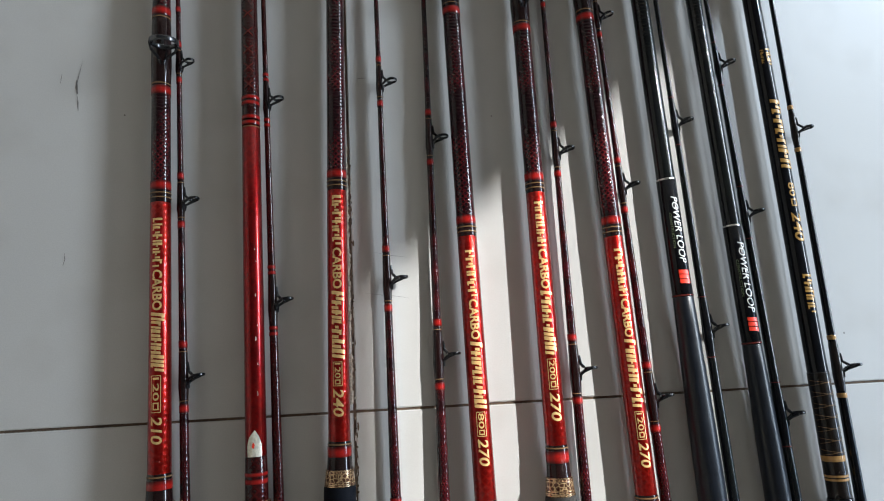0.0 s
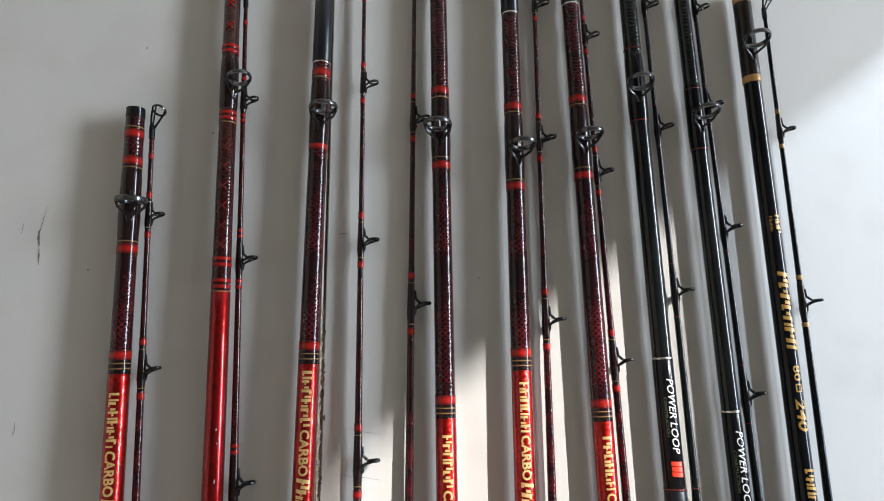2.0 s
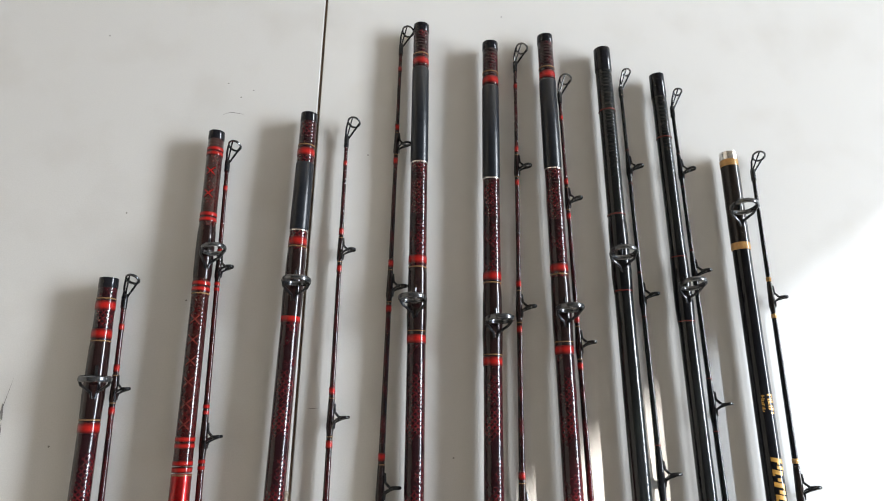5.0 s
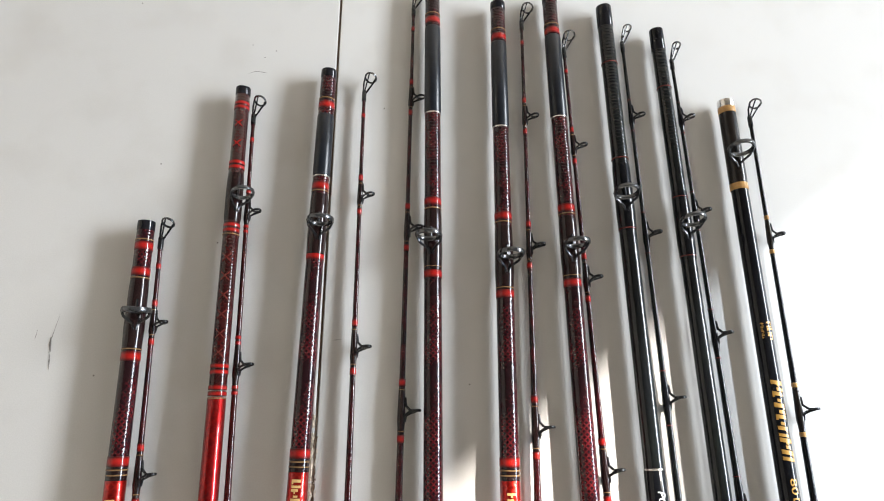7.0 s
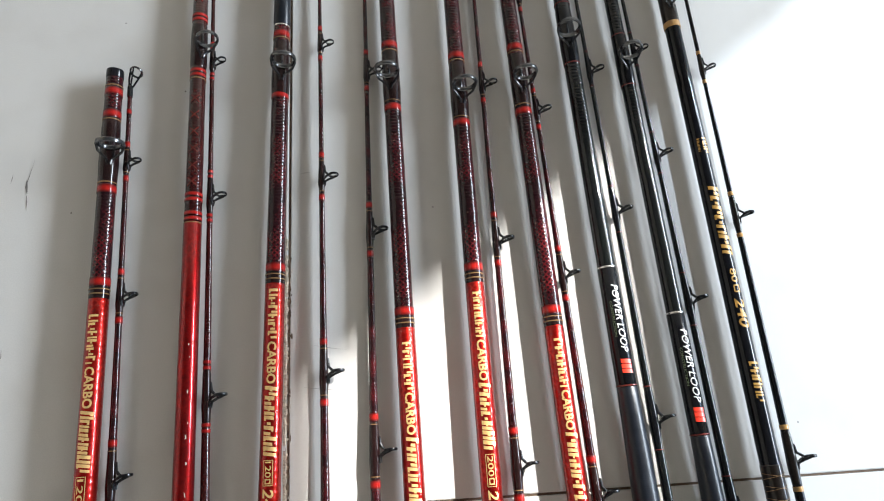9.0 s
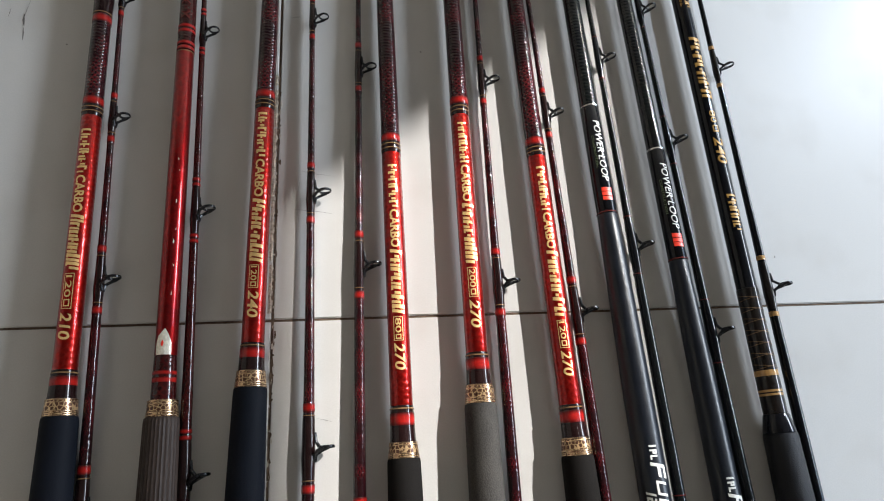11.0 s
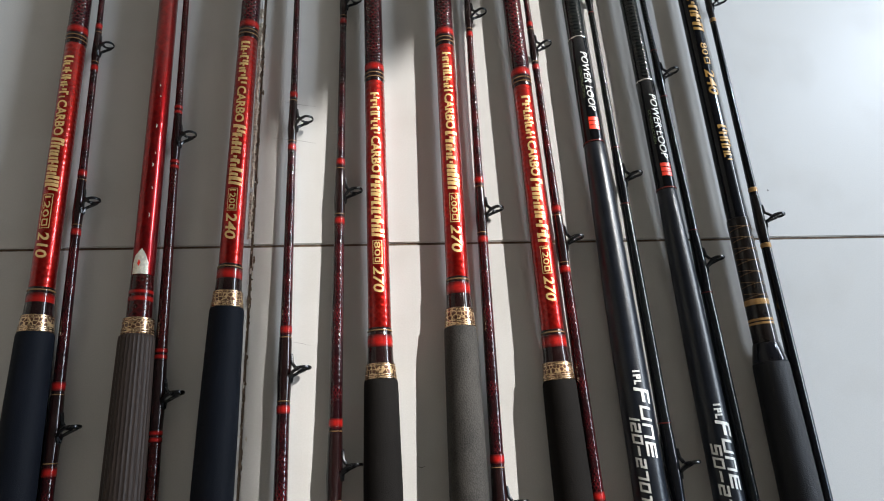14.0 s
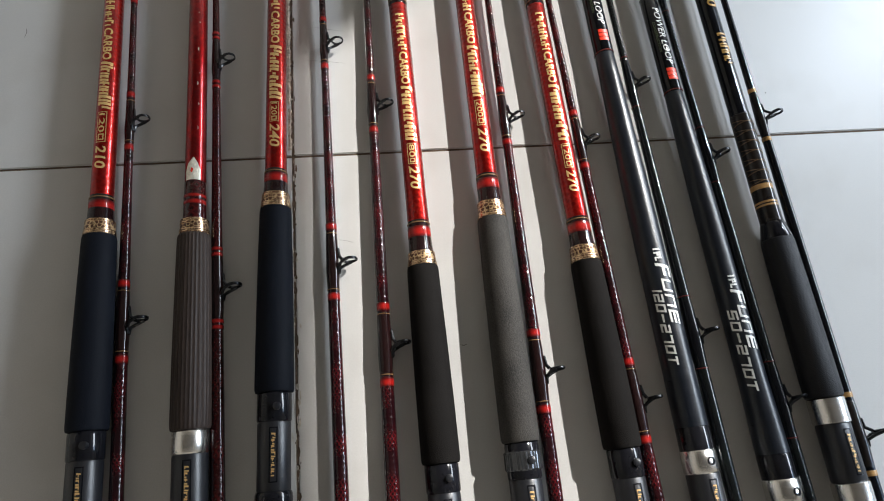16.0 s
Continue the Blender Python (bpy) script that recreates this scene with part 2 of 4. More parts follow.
INK_RED = material("red_print", (0.8, 0.04, 0.015), 0.4, 0, 0.3, 0.12, 200)
INK_GREEN = material("dull_green_print", (0.12, 0.16, 0.08), 0.4, 0, 0.2, 0.12, 200)
FOIL = material("torn_foil", (0.75, 0.7, 0.58), 0.3, 0.3, 0.2, 0.2, 150, 0.6, 500)
TILE = tile_material()
GROUT = material("dirty_grout", (0.1, 0.066, 0.042), 0.9, 0, 0, 0.6, 90, 0.5, 600)
# The walls are never seen; their warm cream sets the bounced light.
PAINT = material("cream_bounce_paint", (0.8, 0.72, 0.62), 0.8, 0, 0, 0.06, 1.5, 0.1, 300)
# No ceiling is seen; a dark one is added so gloss stays black.
CEILING_PAINT = material("dark_unseen_ceiling", (0.14, 0.12, 0.1), 0.85, 0, 0, 0.05, 1.5, 0.1, 300)
ALUMINIUM = material("aluminium_frame", (0.55, 0.55, 0.56), 0.35, 0.9, 0, 0.1, 20)
GLASS = glass_material()
EARTH = material("pale_concrete_ground", (0.38, 0.36, 0.33), 0.9, 0, 0, 0.25, 0.6, 0.3, 20)
SCUFF = material("dark_scuff", (0.2, 0.19, 0.18), 0.7, 0, 0, 0.4, 300)


# ---- mesh helpers ----
def part(name, bm, mat, parent=None, label="", smooth=True):
    me = bpy.data.meshes.new(name)
    for f in bm.faces:
        f.smooth = smooth
    bm.to_mesh(me)
    bm.free()
    if smooth:
        me.set_sharp_from_angle(angle=radians(40))
    me.materials.append(mat)
    ob = new(name, me)
    if parent is not None:
        ob.parent = parent
    if label:
        tagged(ob, label)
    return ob


def lathe(profile, n=28, ribs=0, depth=0.0, bm=None):
    """A body turned about the y axis through (y, radius) pairs, closed at both ends."""
    bm = bm or bmesh.new()
    rings = []
    for y, r in profile:
        ring = []
        for k in range(n):
            a = 2 * math.pi * k / n
            q = r * (1 + depth * math.cos(ribs * a)) if ribs else r
            ring.append(bm.verts.new((q * math.sin(a), y, q * math.cos(a))))
        rings.append(ring)
    for a, b in zip(rings, rings[1:]):
        for k in range(n):
            bm.faces.new((a[k], a[(k + 1) % n], b[(k + 1) % n], b[k]))
    bm.faces.new(rings[0])
    bm.faces.new(reversed(rings[-1]))
    bmesh.ops.recalc_face_normals(bm, faces=bm.faces)
    return bm


def band(y, w, r, lift=0.0003, n=28):
    """A narrow wrap of half-width w with rounded shoulders."""
    e = min(w * 0.4, 0.0008)
    return lathe([(y - w, r - 0.0002), (y - w + e * 0.3, r + lift * 0.6), (y - w + e, r + lift), (y + w - e, r + lift), (y + w - e * 0.3, r + lift * 0.6), (y + w, r - 0.0002)], n)


def tube(bm, points, r, n=7):
    """A round wire along the points."""
    pts = [Vector(p) for p in points]
    rings = []
    for k, p in enumerate(pts):
        d = (pts[min(k + 1, len(pts) - 1)] - pts[max(k - 1, 0)]).normalized()
        u = d.cross(Vector((0.3, 0.2, 1))).normalized()
        v = d.cross(u)
        rings.append([bm.verts.new(p + r * (math.cos(2 * math.pi * j / n) * u + math.sin(2 * math.pi * j / n) * v)) for j in range(n)])
    for a, b in zip(rings, rings[1:]):
        for j in range(n):
            bm.faces.new((a[j], a[(j + 1) % n], b[(j + 1) % n], b[j]))
    bm.faces.new(rings[0])
    bm.faces.new(reversed(rings[-1]))


def torus(bm, m, big, thick, deep, n=28, k=8):
    """A ring in the local xz plane at the pose m, thick across and deep along its hole."""
    rings = []
    for i in range(n):
        a = 2 * math.pi * i / n
        rings.append([bm.verts.new(m @ Vector(((big + thick * math.cos(b)) * math.sin(a), deep * math.sin(b), (big + thick * math.cos(b)) * math.cos(a)))) for b in (2 * math.pi * j / k for j in range(k))])
    for i in range(n):
        a, b = rings[i], rings[(i + 1) % n]
        for j in range(k):
            bm.faces.new((a[j], a[(j + 1) % k], b[(j + 1) % k], b[j]))


def box(bm, x0, x1, y0, y1, z0, z1):
    v = [bm.verts.new((x, y, z)) for x in (x0, x1) for y in (y0, y1) for z in (z0, z1)]
    for f in ((0, 1, 3, 2), (4, 6, 7, 5), (0, 4, 5, 1), (2, 3, 7, 6), (0, 2, 6, 4), (1, 5, 7, 3)):
        bm.faces.new([v[i] for i in f])
    return bm


def wrap_on(bm, y0, r, turn=0.0, lift=0.00035):
    """Lay a flat drawing (u along the rod towards its butt, v across) on the rod's round top, starting at y0."""
    for k in range(-9, 10):
        geom = bm.verts[:] + bm.edges[:] + bm.faces[:]
        bmesh.ops.bisect_plane(bm, geom=geom, plane_co=(0, k * 0.0012, 0), plane_no=(0, 1, 0), dist=1e-7)
    for v in bm.verts:
        u, w = v.co.x, v.co.y
        y = y0 - u
        q = (r(y) if callable(r) else r) + lift + v.co.z
        a = w / q + turn
        v.co = (q * math.sin(a), y, q * math.cos(a))
    bmesh.ops.recalc_face_normals(bm, faces=bm.faces)
    return bm


def lettering(text, length, height, slant=0.0, at=0.0, off=0.0, bold=0.0):
    """The outline of a text in a flat drawing, fitted to a length and a height."""
    c = bpy.data.curves.new("lettering", "FONT")
    c.body, c.size, c.shear, c.offset = text, 1.0, slant, bold
    c.resolution_u = 3
    ob = new("lettering", c)
    bpy.context.view_layer.update()
    me = bpy.data.meshes.new_from_object(ob.evaluated_get(bpy.context.evaluated_depsgraph_get()))
    bpy.data.objects.remove(ob)
    bm = bmesh.new()
    bm.from_mesh(me)
    bpy.data.meshes.remove(me)
    bpy.data.curves.remove(c)
    xs, ys = [v.co.x for v in bm.verts], [v.co.y for v in bm.verts]
    x0, x1, y0, y1 = min(xs), max(xs), min(ys), max(ys)
    for v in bm.verts:
        v.co = (at + (v.co.x - x0) / (x1 - x0) * length, off + ((v.co.y - y0) / (y1 - y0) - 0.5) * height, 0)
    return bm


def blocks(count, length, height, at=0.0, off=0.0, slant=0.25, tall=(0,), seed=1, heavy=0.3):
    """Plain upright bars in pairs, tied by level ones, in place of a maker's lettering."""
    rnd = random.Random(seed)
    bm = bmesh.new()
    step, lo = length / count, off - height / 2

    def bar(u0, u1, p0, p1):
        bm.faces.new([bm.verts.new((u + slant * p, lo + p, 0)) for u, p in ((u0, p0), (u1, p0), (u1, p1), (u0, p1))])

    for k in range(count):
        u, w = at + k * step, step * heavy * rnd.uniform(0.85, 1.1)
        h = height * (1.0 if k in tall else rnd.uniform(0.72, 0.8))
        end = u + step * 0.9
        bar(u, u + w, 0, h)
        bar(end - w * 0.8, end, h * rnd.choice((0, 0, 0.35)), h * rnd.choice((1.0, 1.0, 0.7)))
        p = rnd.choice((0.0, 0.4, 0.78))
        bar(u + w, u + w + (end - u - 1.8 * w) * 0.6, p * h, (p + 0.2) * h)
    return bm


SEGMENTS = {"0": "abcdef", "1": "bc", "2": "abged", "5": "afgcd", "7": "abc", "-": "g", "T": "at", "F": "aefg", "U": "fedcb", "N": "feabc", "E": "gafed", "P": "abgef", "L": "fed", "I": "t"}


def squared(text, length, height, at=0.0, off=0.0, slant=0.2, bold=0.2):
    """Squared display letters and numerals made of straight strokes."""
    bm = bmesh.new()
    step = length / len(text)
    w, h, q = step * 0.8, height, height * bold
    strokes = {"a": (0, w, h - q, h), "g": (0, w, (h - q) / 2, (h + q) / 2), "d": (0, w, 0, q), "f": (0, q, h / 2, h), "e": (0, q, 0, h / 2), "b": (w - q, w, h / 2, h), "c": (w - q, w, 0, h / 2), "t": ((w - q) / 2, (w + q) / 2, 0, h)}
    for k, letter in enumerate(text):
        for n, key in enumerate(SEGMENTS[letter]):
            u0, u1, p0, p1 = strokes[key]
            bm.faces.new([bm.verts.new((at + k * step + u + slant * p, off + p - h / 2, 0.00001 * n)) for u, p in ((u0, p0), (u1, p0), (u1, p1), (u0, p1))])
    return bm


def outline(length, height, at, off, w):
    """A thin rectangular frame."""
    bm = bmesh.new()
    for a, b, c, d in ((0, length, -height / 2, -height / 2 + w), (0, length, height / 2 - w, height / 2), (0, w, -height / 2, height / 2), (length - w, length, -height / 2, height / 2)):
        bm.faces.new([bm.verts.new((at + x, off + y, 0)) for x, y in ((a, c), (b, c), (b, d), (a, d))])
    return bm


def rod_base(name, x0, slope, z, tilt, label):
    base = new(name)
    base.matrix_world = pose(x0, 0, z, math.degrees(tilt), 0, -math.degrees(math.atan(slope)))
    return tagged(base, label, "fishing rod", "fishing rods on the floor")


def guide(parent, y, r, big, reach, roll, lean=18, wire=0.0011, ring_mat=None, spread=0.0):
    """A line guide: a ring held off the rod by a two-legged wire frame whose feet lie along the rod."""
    m = pose(0, 0, 0, 0, roll, 0)
    c = Vector((0, y, reach))
    ringpose = m @ Matrix.Translation(c) @ pose(0, 0, 0, -lean, 0, 0)
    bm = bmesh.new()
    torus(bm, ringpose, big * 0.88, big * 0.12, max(0.0012, big * 0.19))
    frame_bm = bmesh.new()
    low = y - (spread or reach * 0.62)
    for s in (-1, 1):
        side = m @ (c + Vector((s * big * 0.92, -0.0004, -big * 0.1)))
        knee = m @ Vector((s * big * 0.78, y - spread * 0.45, r + (reach - r) * 0.45))
        foot = m @ Vector((s * 0.0022, low, r + wire * 0.5))
        toe = m @ Vector((s * 0.0010, low - 0.005, r + wire * 0.2))
        tube(frame_bm, [side, knee, foot, toe], wire)
    strut = [m @ (c + Vector((0, 0.0006, -big * 0.95))), m @ Vector((0, y + 0.004, r + wire)), m @ Vector((0, y + 0.011, r + wire * 0.3))]
    tube(frame_bm, strut, wire)
    holder = part("line_guide", frame_bm, GUNMETAL, parent, "dark wire line guide")
    part("guide_ring", bm, ring_mat or RING_STEEL, holder)
    return holder


def tip_top(parent, y0, y1, x1, r, size=1.0):
    """The end ring of a tip section: a small loop on a tube with two side wires."""
    bm = bmesh.new()
    c = Vector((x1, y1 - 0.0045 * size, 0.0035))
    torus(bm, Matrix.Translation(c) @ pose(0, 0, 0, -30, 0, -12), 0.0042 * size, 0.0009, 0.0012, 24, 6)
    holder_bm = lathe([(y0 - 0.006, r + 0.0006), (y0 + 0.004, r + 0.0006), (y0 + 0.006, r)], 12)
    for s in (-1, 1):
        tube(holder_bm, [(s * 0.001, y0 + 0.002, 0.0), (x1 * 0.6 + s * 0.0034 * size, y1 - 0.011, 0.0015), c + Vector((s * 0.0043 * size, 0, 0))], 0.0009)
    tube(holder_bm, [(0, y0 + 0.004, -0.0005), (x1 * 0.8, y1 - 0.003, 0.0075)], 0.0007)
    holder = part("tip_guide", holder_bm, GUNMETAL, parent, "dark wire tip guide")
    part("guide_ring", bm, RING_STEEL, holder)


# ---- the room ----
# Unseen walls and ceiling are added round the floor to bounce and shape light.
def room():
    bm = box(bmesh.new(), -2.5, WALL_X + 0.1, -2.5, 2.5, -0.12, -0.0014)
    floor = tagged(part("floor", bm, GROUT, None, "off-white glazed tile floor with dirty brown joints", False), "", "floor", "", "structure")
    x0, x1, y0, y1 = -2.4, WALL_X + 0.2, -2.4, 2.4
    walls = (("wall_west", x0 - 0.12, x0, y0 - 0.12, y1 + 0.12), ("wall_north", x0, WALL_X, y1, y1 + 0.12), ("wall_south", x0, WALL_X, y0 - 0.12, y0))
    for name, a, b, c, d in walls:
        tagged(part(name, box(bmesh.new(), a, b, c, d, -0.004, 3.1), PAINT, None, "unseen cream wall added to bounce light", False), "", "wall", "", "structure")
    bm = box(bmesh.new(), WALL_X, WALL_X + 0.12, y0 - 0.12, DOOR_Y0, -0.004, 3.1)
    box(bm, WALL_X, WALL_X + 0.12, DOOR_Y1, y1 + 0.12, -0.004, 3.1)
    box(bm, WALL_X, WALL_X + 0.12, DOOR_Y0, DOOR_Y1, DOOR_TOP, 3.1)
    tagged(part("wall_east", bm, PAINT, None, "unseen cream wall with a glazed doorway", False), "", "wall", "", "structure")
    # Added ceiling, out of view, kept dark to limit fill and reflections.
    tagged(part("ceiling", box(bmesh.new(), x0 - 0.12, WALL_X + 0.12, y0 - 0.12, y1 + 0.12, 3.1, 3.2), CEILING_PAINT, None, "unseen ceiling, dark to cut fill and reflections", False), "", "ceiling", "", "structure")
    # Unseen door, added so its pane dims the sun below TRANSOM.
    bm = bmesh.new()
    for a, b, c, d, e in ((DOOR_Y0, DOOR_Y0 + 0.03, 0, TRANSOM, 0.02), (DOOR_Y1 - 0.03, DOOR_Y1, 0, TRANSOM, 0.02), (DOOR_Y0 + 0.03, DOOR_Y1 - 0.03, TRANSOM - 0.008, TRANSOM, 0.005), (DOOR_Y0 + 0.03, DOOR_Y1 - 0.03, 0, 0.04, 0.02)):
        box(bm, WALL_X + 0.06 - e, WALL_X + 0.06 + e, a, b, c, d)
    door = tagged(part("door_1", bm, ALUMINIUM, None, "unseen tinted glass door in an aluminium frame, dimming the sun", False), "", "door", "", "structure")
    pane = part("pane", box(bmesh.new(), WALL_X + 0.057, WALL_X + 0.063, DOOR_Y0 + 0.03, DOOR_Y1 - 0.03, 0.04, TRANSOM - 0.008), GLASS, door, "tinted glass", False)
    bm = bmesh.new()
    bmesh.ops.create_grid(bm, x_segments=8, y_segments=8, size=600)
    g = tagged(part("ground", bm, EARTH, None, "pale bare ground outside", False), "", "ground", "", "structure")
    g.location.z = -0.13
    return floor


FLOOR = room()


# ---- fishing rods ----
def radius_between(ya, ra, yb, rb):
    return lambda y: ra + (rb - ra) * (y - ya) / (yb - ya)


def rear_end(base, y, r=0.0125):
    """The rest of the handle behind the reel seat: rear hood, rear grip and butt cap."""
    part("reel_hood", lathe([(y, r), (y - 0.002, r + 0.001), (y - 0.022, r + 0.001), (y - 0.024, r)]), GLOSS_BLACK, base)
    part("rear_grip", lathe([(y - 0.024, r), (y - 0.027, 0.0145), (y - 0.2, 0.0148), (y - 0.203, 0.013)]), EVA_BLACK, base)
    part("butt_cap", lathe([(y - 0.203, 0.013), (y - 0.206, 0.0145), (y - 0.225, 0.0145), (y - 0.23, 0.011)]), GLOSS_BLACK, base)


def reel_seat(base, y0, y1, r, seed, hood=GLOSS_BLACK):
    """A tube with a sunken name plate and a clamping hood; the plate's writing is plain bars."""
    body = part("reel_seat", lathe([(y0, r), (y0 - 0.001, r + 0.0004), (y1 + 0.001, r + 0.0004), (y1, r)]), SEAT, base, "graphite-grey plastic reel seat")
    part("seat_plate", wrap_on(outline(min(0.038, (y0 - y1) * 0.8), 0.0062, 0.004, 0, 0.0008), y0, r + 0.0004, 0.12), GLOSS_BLACK, body)
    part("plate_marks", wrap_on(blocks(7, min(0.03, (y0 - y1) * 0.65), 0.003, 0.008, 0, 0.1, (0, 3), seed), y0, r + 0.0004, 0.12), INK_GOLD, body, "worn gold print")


def grip(base, y0, y1, r0, r1, mat, label, ribs=0):
    n, d = (120, 0.018) if ribs else (32, 0.0)
    prof = [(y0 + 0.0004, r0 - 0.0016), (y0 - 0.0006, r0 - 0.0004), (y0 - 0.003, r0)]
    for k in range(1, 8):
        f = k / 8
        prof.append((y0 - 0.003 + (y1 - y0 + 0.006) * f, r0 + (r1 - r0) * math.sin(f * math.pi / 2)))
    prof += [(y1 + 0.003, r1), (y1 + 0.0006, r1 - 0.0006), (y1, r1 - 0.0022)]
    return part("foregrip", lathe(prof, n, ribs, d), mat, base, label)


def marks(base, r, reds=(), golds=(), w=0.0042, n=28):
    for y in reds:
        part("thread_wrap", band(y, w, r(y), 0.0003, n), RED_THREAD, base, "bright red thread wrap")
    for y in golds:
        part("trim_ring", band(y, 0.0006, r(y), 0.0004, n), TRIM_THREAD, base, "thin gold trim line")


def carbo_rod(x0, slope, tip, reds, golds, dark, ring, roll, start, text, number, length_mark, end, low_red, check, grip_end, collar, seat, grip_mat, grip_label, label, seed, ribbed=False):
    """The butt section of a red rod: capped tip, black sleeve, guide on its wrap, lettered red panel, gold check, foam grip and reel seat."""
    base = rod_base("fishing_rod", x0, slope, 0.0147, -0.003, label)
    r = radius_between(tip, 0.0074, check[0], 0.0088)
    part("blank", lathe([(tip, 0.0066), (tip - 0.0006, r(tip)), (start, r(start))]), MAROON, base, "dark maroon lacquered blank")
    part("end_cap", lathe([(tip + 0.0006, 0.0064), (tip + 0.0002, r(tip) + 0.0002), (tip - 0.008, r(tip) + 0.0003), (tip - 0.0084, r(tip))]), GLOSS_BLACK, base)
    if dark:
        part("sleeve", lathe([(dark[0], r(dark[0])), (dark[0] - 0.001, r(dark[0]) + 0.0005), (dark[1] + 0.001, r(dark[1]) + 0.0005), (dark[1], r(dark[1]))]), PADDED, base, "matt black sleeve")
        part("trim_ring", band(dark[1] - 0.001, 0.0007, r(dark[1]), 0.0005), CHROME, base, "thin silver line")
    part("guide_wrap", lathe([(ring + 0.03, r(ring)), (ring + 0.024, r(ring) + 0.0004), (ring + 0.004, r(ring) + 0.0006), (ring - 0.012, r(ring) + 0.0009), (ring - 0.02, r(ring) + 0.0006), (ring - 0.03, r(ring) + 0.0003), (ring - 0.034, r(ring))]), DARK_THREAD, base, "dark varnished guide wrap")
    guide(base, ring, r(ring), 0.0122, 0.02, roll, 3 if dark else -6, 0.0012, None, 0.01)
    marks(base, r, reds + (start,), golds)
    part("guide_wrap", band(start - 0.009, 0.0058, r(start), 0.0002), DARK_THREAD, base)
    part("trim_ring", band(start - 0.0065, 0.0006, r(start), 0.0005), TRIM_THREAD, base)
    part("trim_ring", band(start - 0.0105, 0.0006, r(start), 0.0005), TRIM_THREAD, base)
    red = part("lettered_panel", lathe([(start - 0.0145, r(start)), (start - 0.015, r(start) + 0.0002), (end, r(end) + 0.0002), (end - 0.0005, r(end))], 32), RED_LACQUER, base, "glossy red panel with gold lettering")
    t0, t1, t2, t3, t4, t5 = text
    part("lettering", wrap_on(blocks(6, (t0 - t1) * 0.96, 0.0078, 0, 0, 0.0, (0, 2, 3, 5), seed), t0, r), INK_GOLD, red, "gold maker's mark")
    part("lettering", wrap_on(lettering("CARBO", (t1 - t2) * 0.96, 0.0078, 0, 0, 0, 0.03), t1, r), INK_GOLD, red, "gold capital letters")
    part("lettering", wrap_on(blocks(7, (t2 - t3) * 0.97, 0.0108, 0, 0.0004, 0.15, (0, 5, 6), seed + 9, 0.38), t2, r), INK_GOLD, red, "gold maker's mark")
    w = (t3 - t4) * 0.86
    part("lettering", wrap_on(outline(w, 0.0078, (t3 - t4) * 0.06, -0.0004, 0.0005), t3, r), INK_GOLD, red, "thin gold frame")
    part("lettering", wrap_on(lettering(number, w * 0.62, 0.0048, 0, (t3 - t4) * 0.06 + w * 0.06, -0.0004, 0.01), t3, r), INK_GOLD, red, "gold numerals")
    part("lettering", wrap_on(outline(w * 0.2, 0.0046, (t3 - t4) * 0.06 + w * 0.73, -0.0004, 0.0009), t3, r), INK_GOLD, red, "gold mark")
    part("lettering", wrap_on(lettering(length_mark, (t4 - t5) * 0.98, 0.0088, 0.15, 0, 0, 0.02), t4, r), INK_GOLD, red, "gold numerals")
    r2 = r(end)
    part("guide_wrap", lathe([(end, r2 + 0.0001), (end - 0.001, r2 + 0.0004), (check[0] + 0.003, r2 + 0.0012), (check[0], r2 + 0.0016)]), DARK_THREAD, base)
    part("trim_ring", band(end - 0.0025, 0.0006, r2 + 0.0004, 0.0005), TRIM_THREAD, base)
    part("thread_wrap", band(low_red, 0.0052, r2 + 0.0006, 0.0003), RED_THREAD, base, "bright red thread wrap")
    c = part("winding_check", lathe([(check[0], r2 + 0.0012), (check[0] - 0.0006, r2 + 0.0022), (check[1] + 0.0006, r2 + 0.0034), (check[1], r2 + 0.003)], 32), CHECK, base, "patterned gold winding check")
    for k, f in enumerate((0.06, 0.2, 0.72, 0.84, 0.95)):
        y = check[0] + (check[1] - check[0]) * f
        part("check_rim", band(y, 0.0005, r2 + 0.0021 + 0.0012 * f, 0.0003, 32), GOLD, c)
    grip(base, check[1], grip_end, 0.0128, 0.0146, grip_mat, grip_label)
    part("reel_hood", lathe([(grip_end, 0.0122), (grip_end - 0.001, 0.0128), (collar + 0.001, 0.0128), (collar, 0.0122)]), GLOSS_BLACK, base, "gloss black reel clamp")
    if ribbed:
        part("clamp_ring", lathe([(grip_end - 0.006, 0.0128), (grip_end - 0.007, 0.0137), (collar + 0.007, 0.0137), (collar + 0.006, 0.0128)], 96, 24, 0.02), RING_STEEL, base, "ribbed steel clamp ring")
    part("hood_button", lathe([(-0.0028, 0.0022), (-0.0024, 0.0028), (0.0014, 0.0028)], 16), SEAT, base).matrix_basis = pose(0.004, (grip_end + collar) / 2, 0.0122, -90, 0, 0)
    reel_seat(base, collar, seat, 0.0118, seed + 3)
    rear_end(base, seat)
    return base


carbo_rod(-0.1522, -0.0215, 0.4001, (0.3768, 0.3534, 0.2792), (0.3826, 0.3475, 0.2853), None, 0.3163, 23, 0.1944, (0.1657, 0.1226, 0.0883, 0.0402, 0.0068, -0.0149), "120", "210", -0.0367, -0.0466, (-0.0583, -0.0711), -0.222, -0.242, -0.32, EVA_BLACK, "black foam foregrip", "dark maroon fishing rod with red gold-lettered panel and black foam grip", 1)
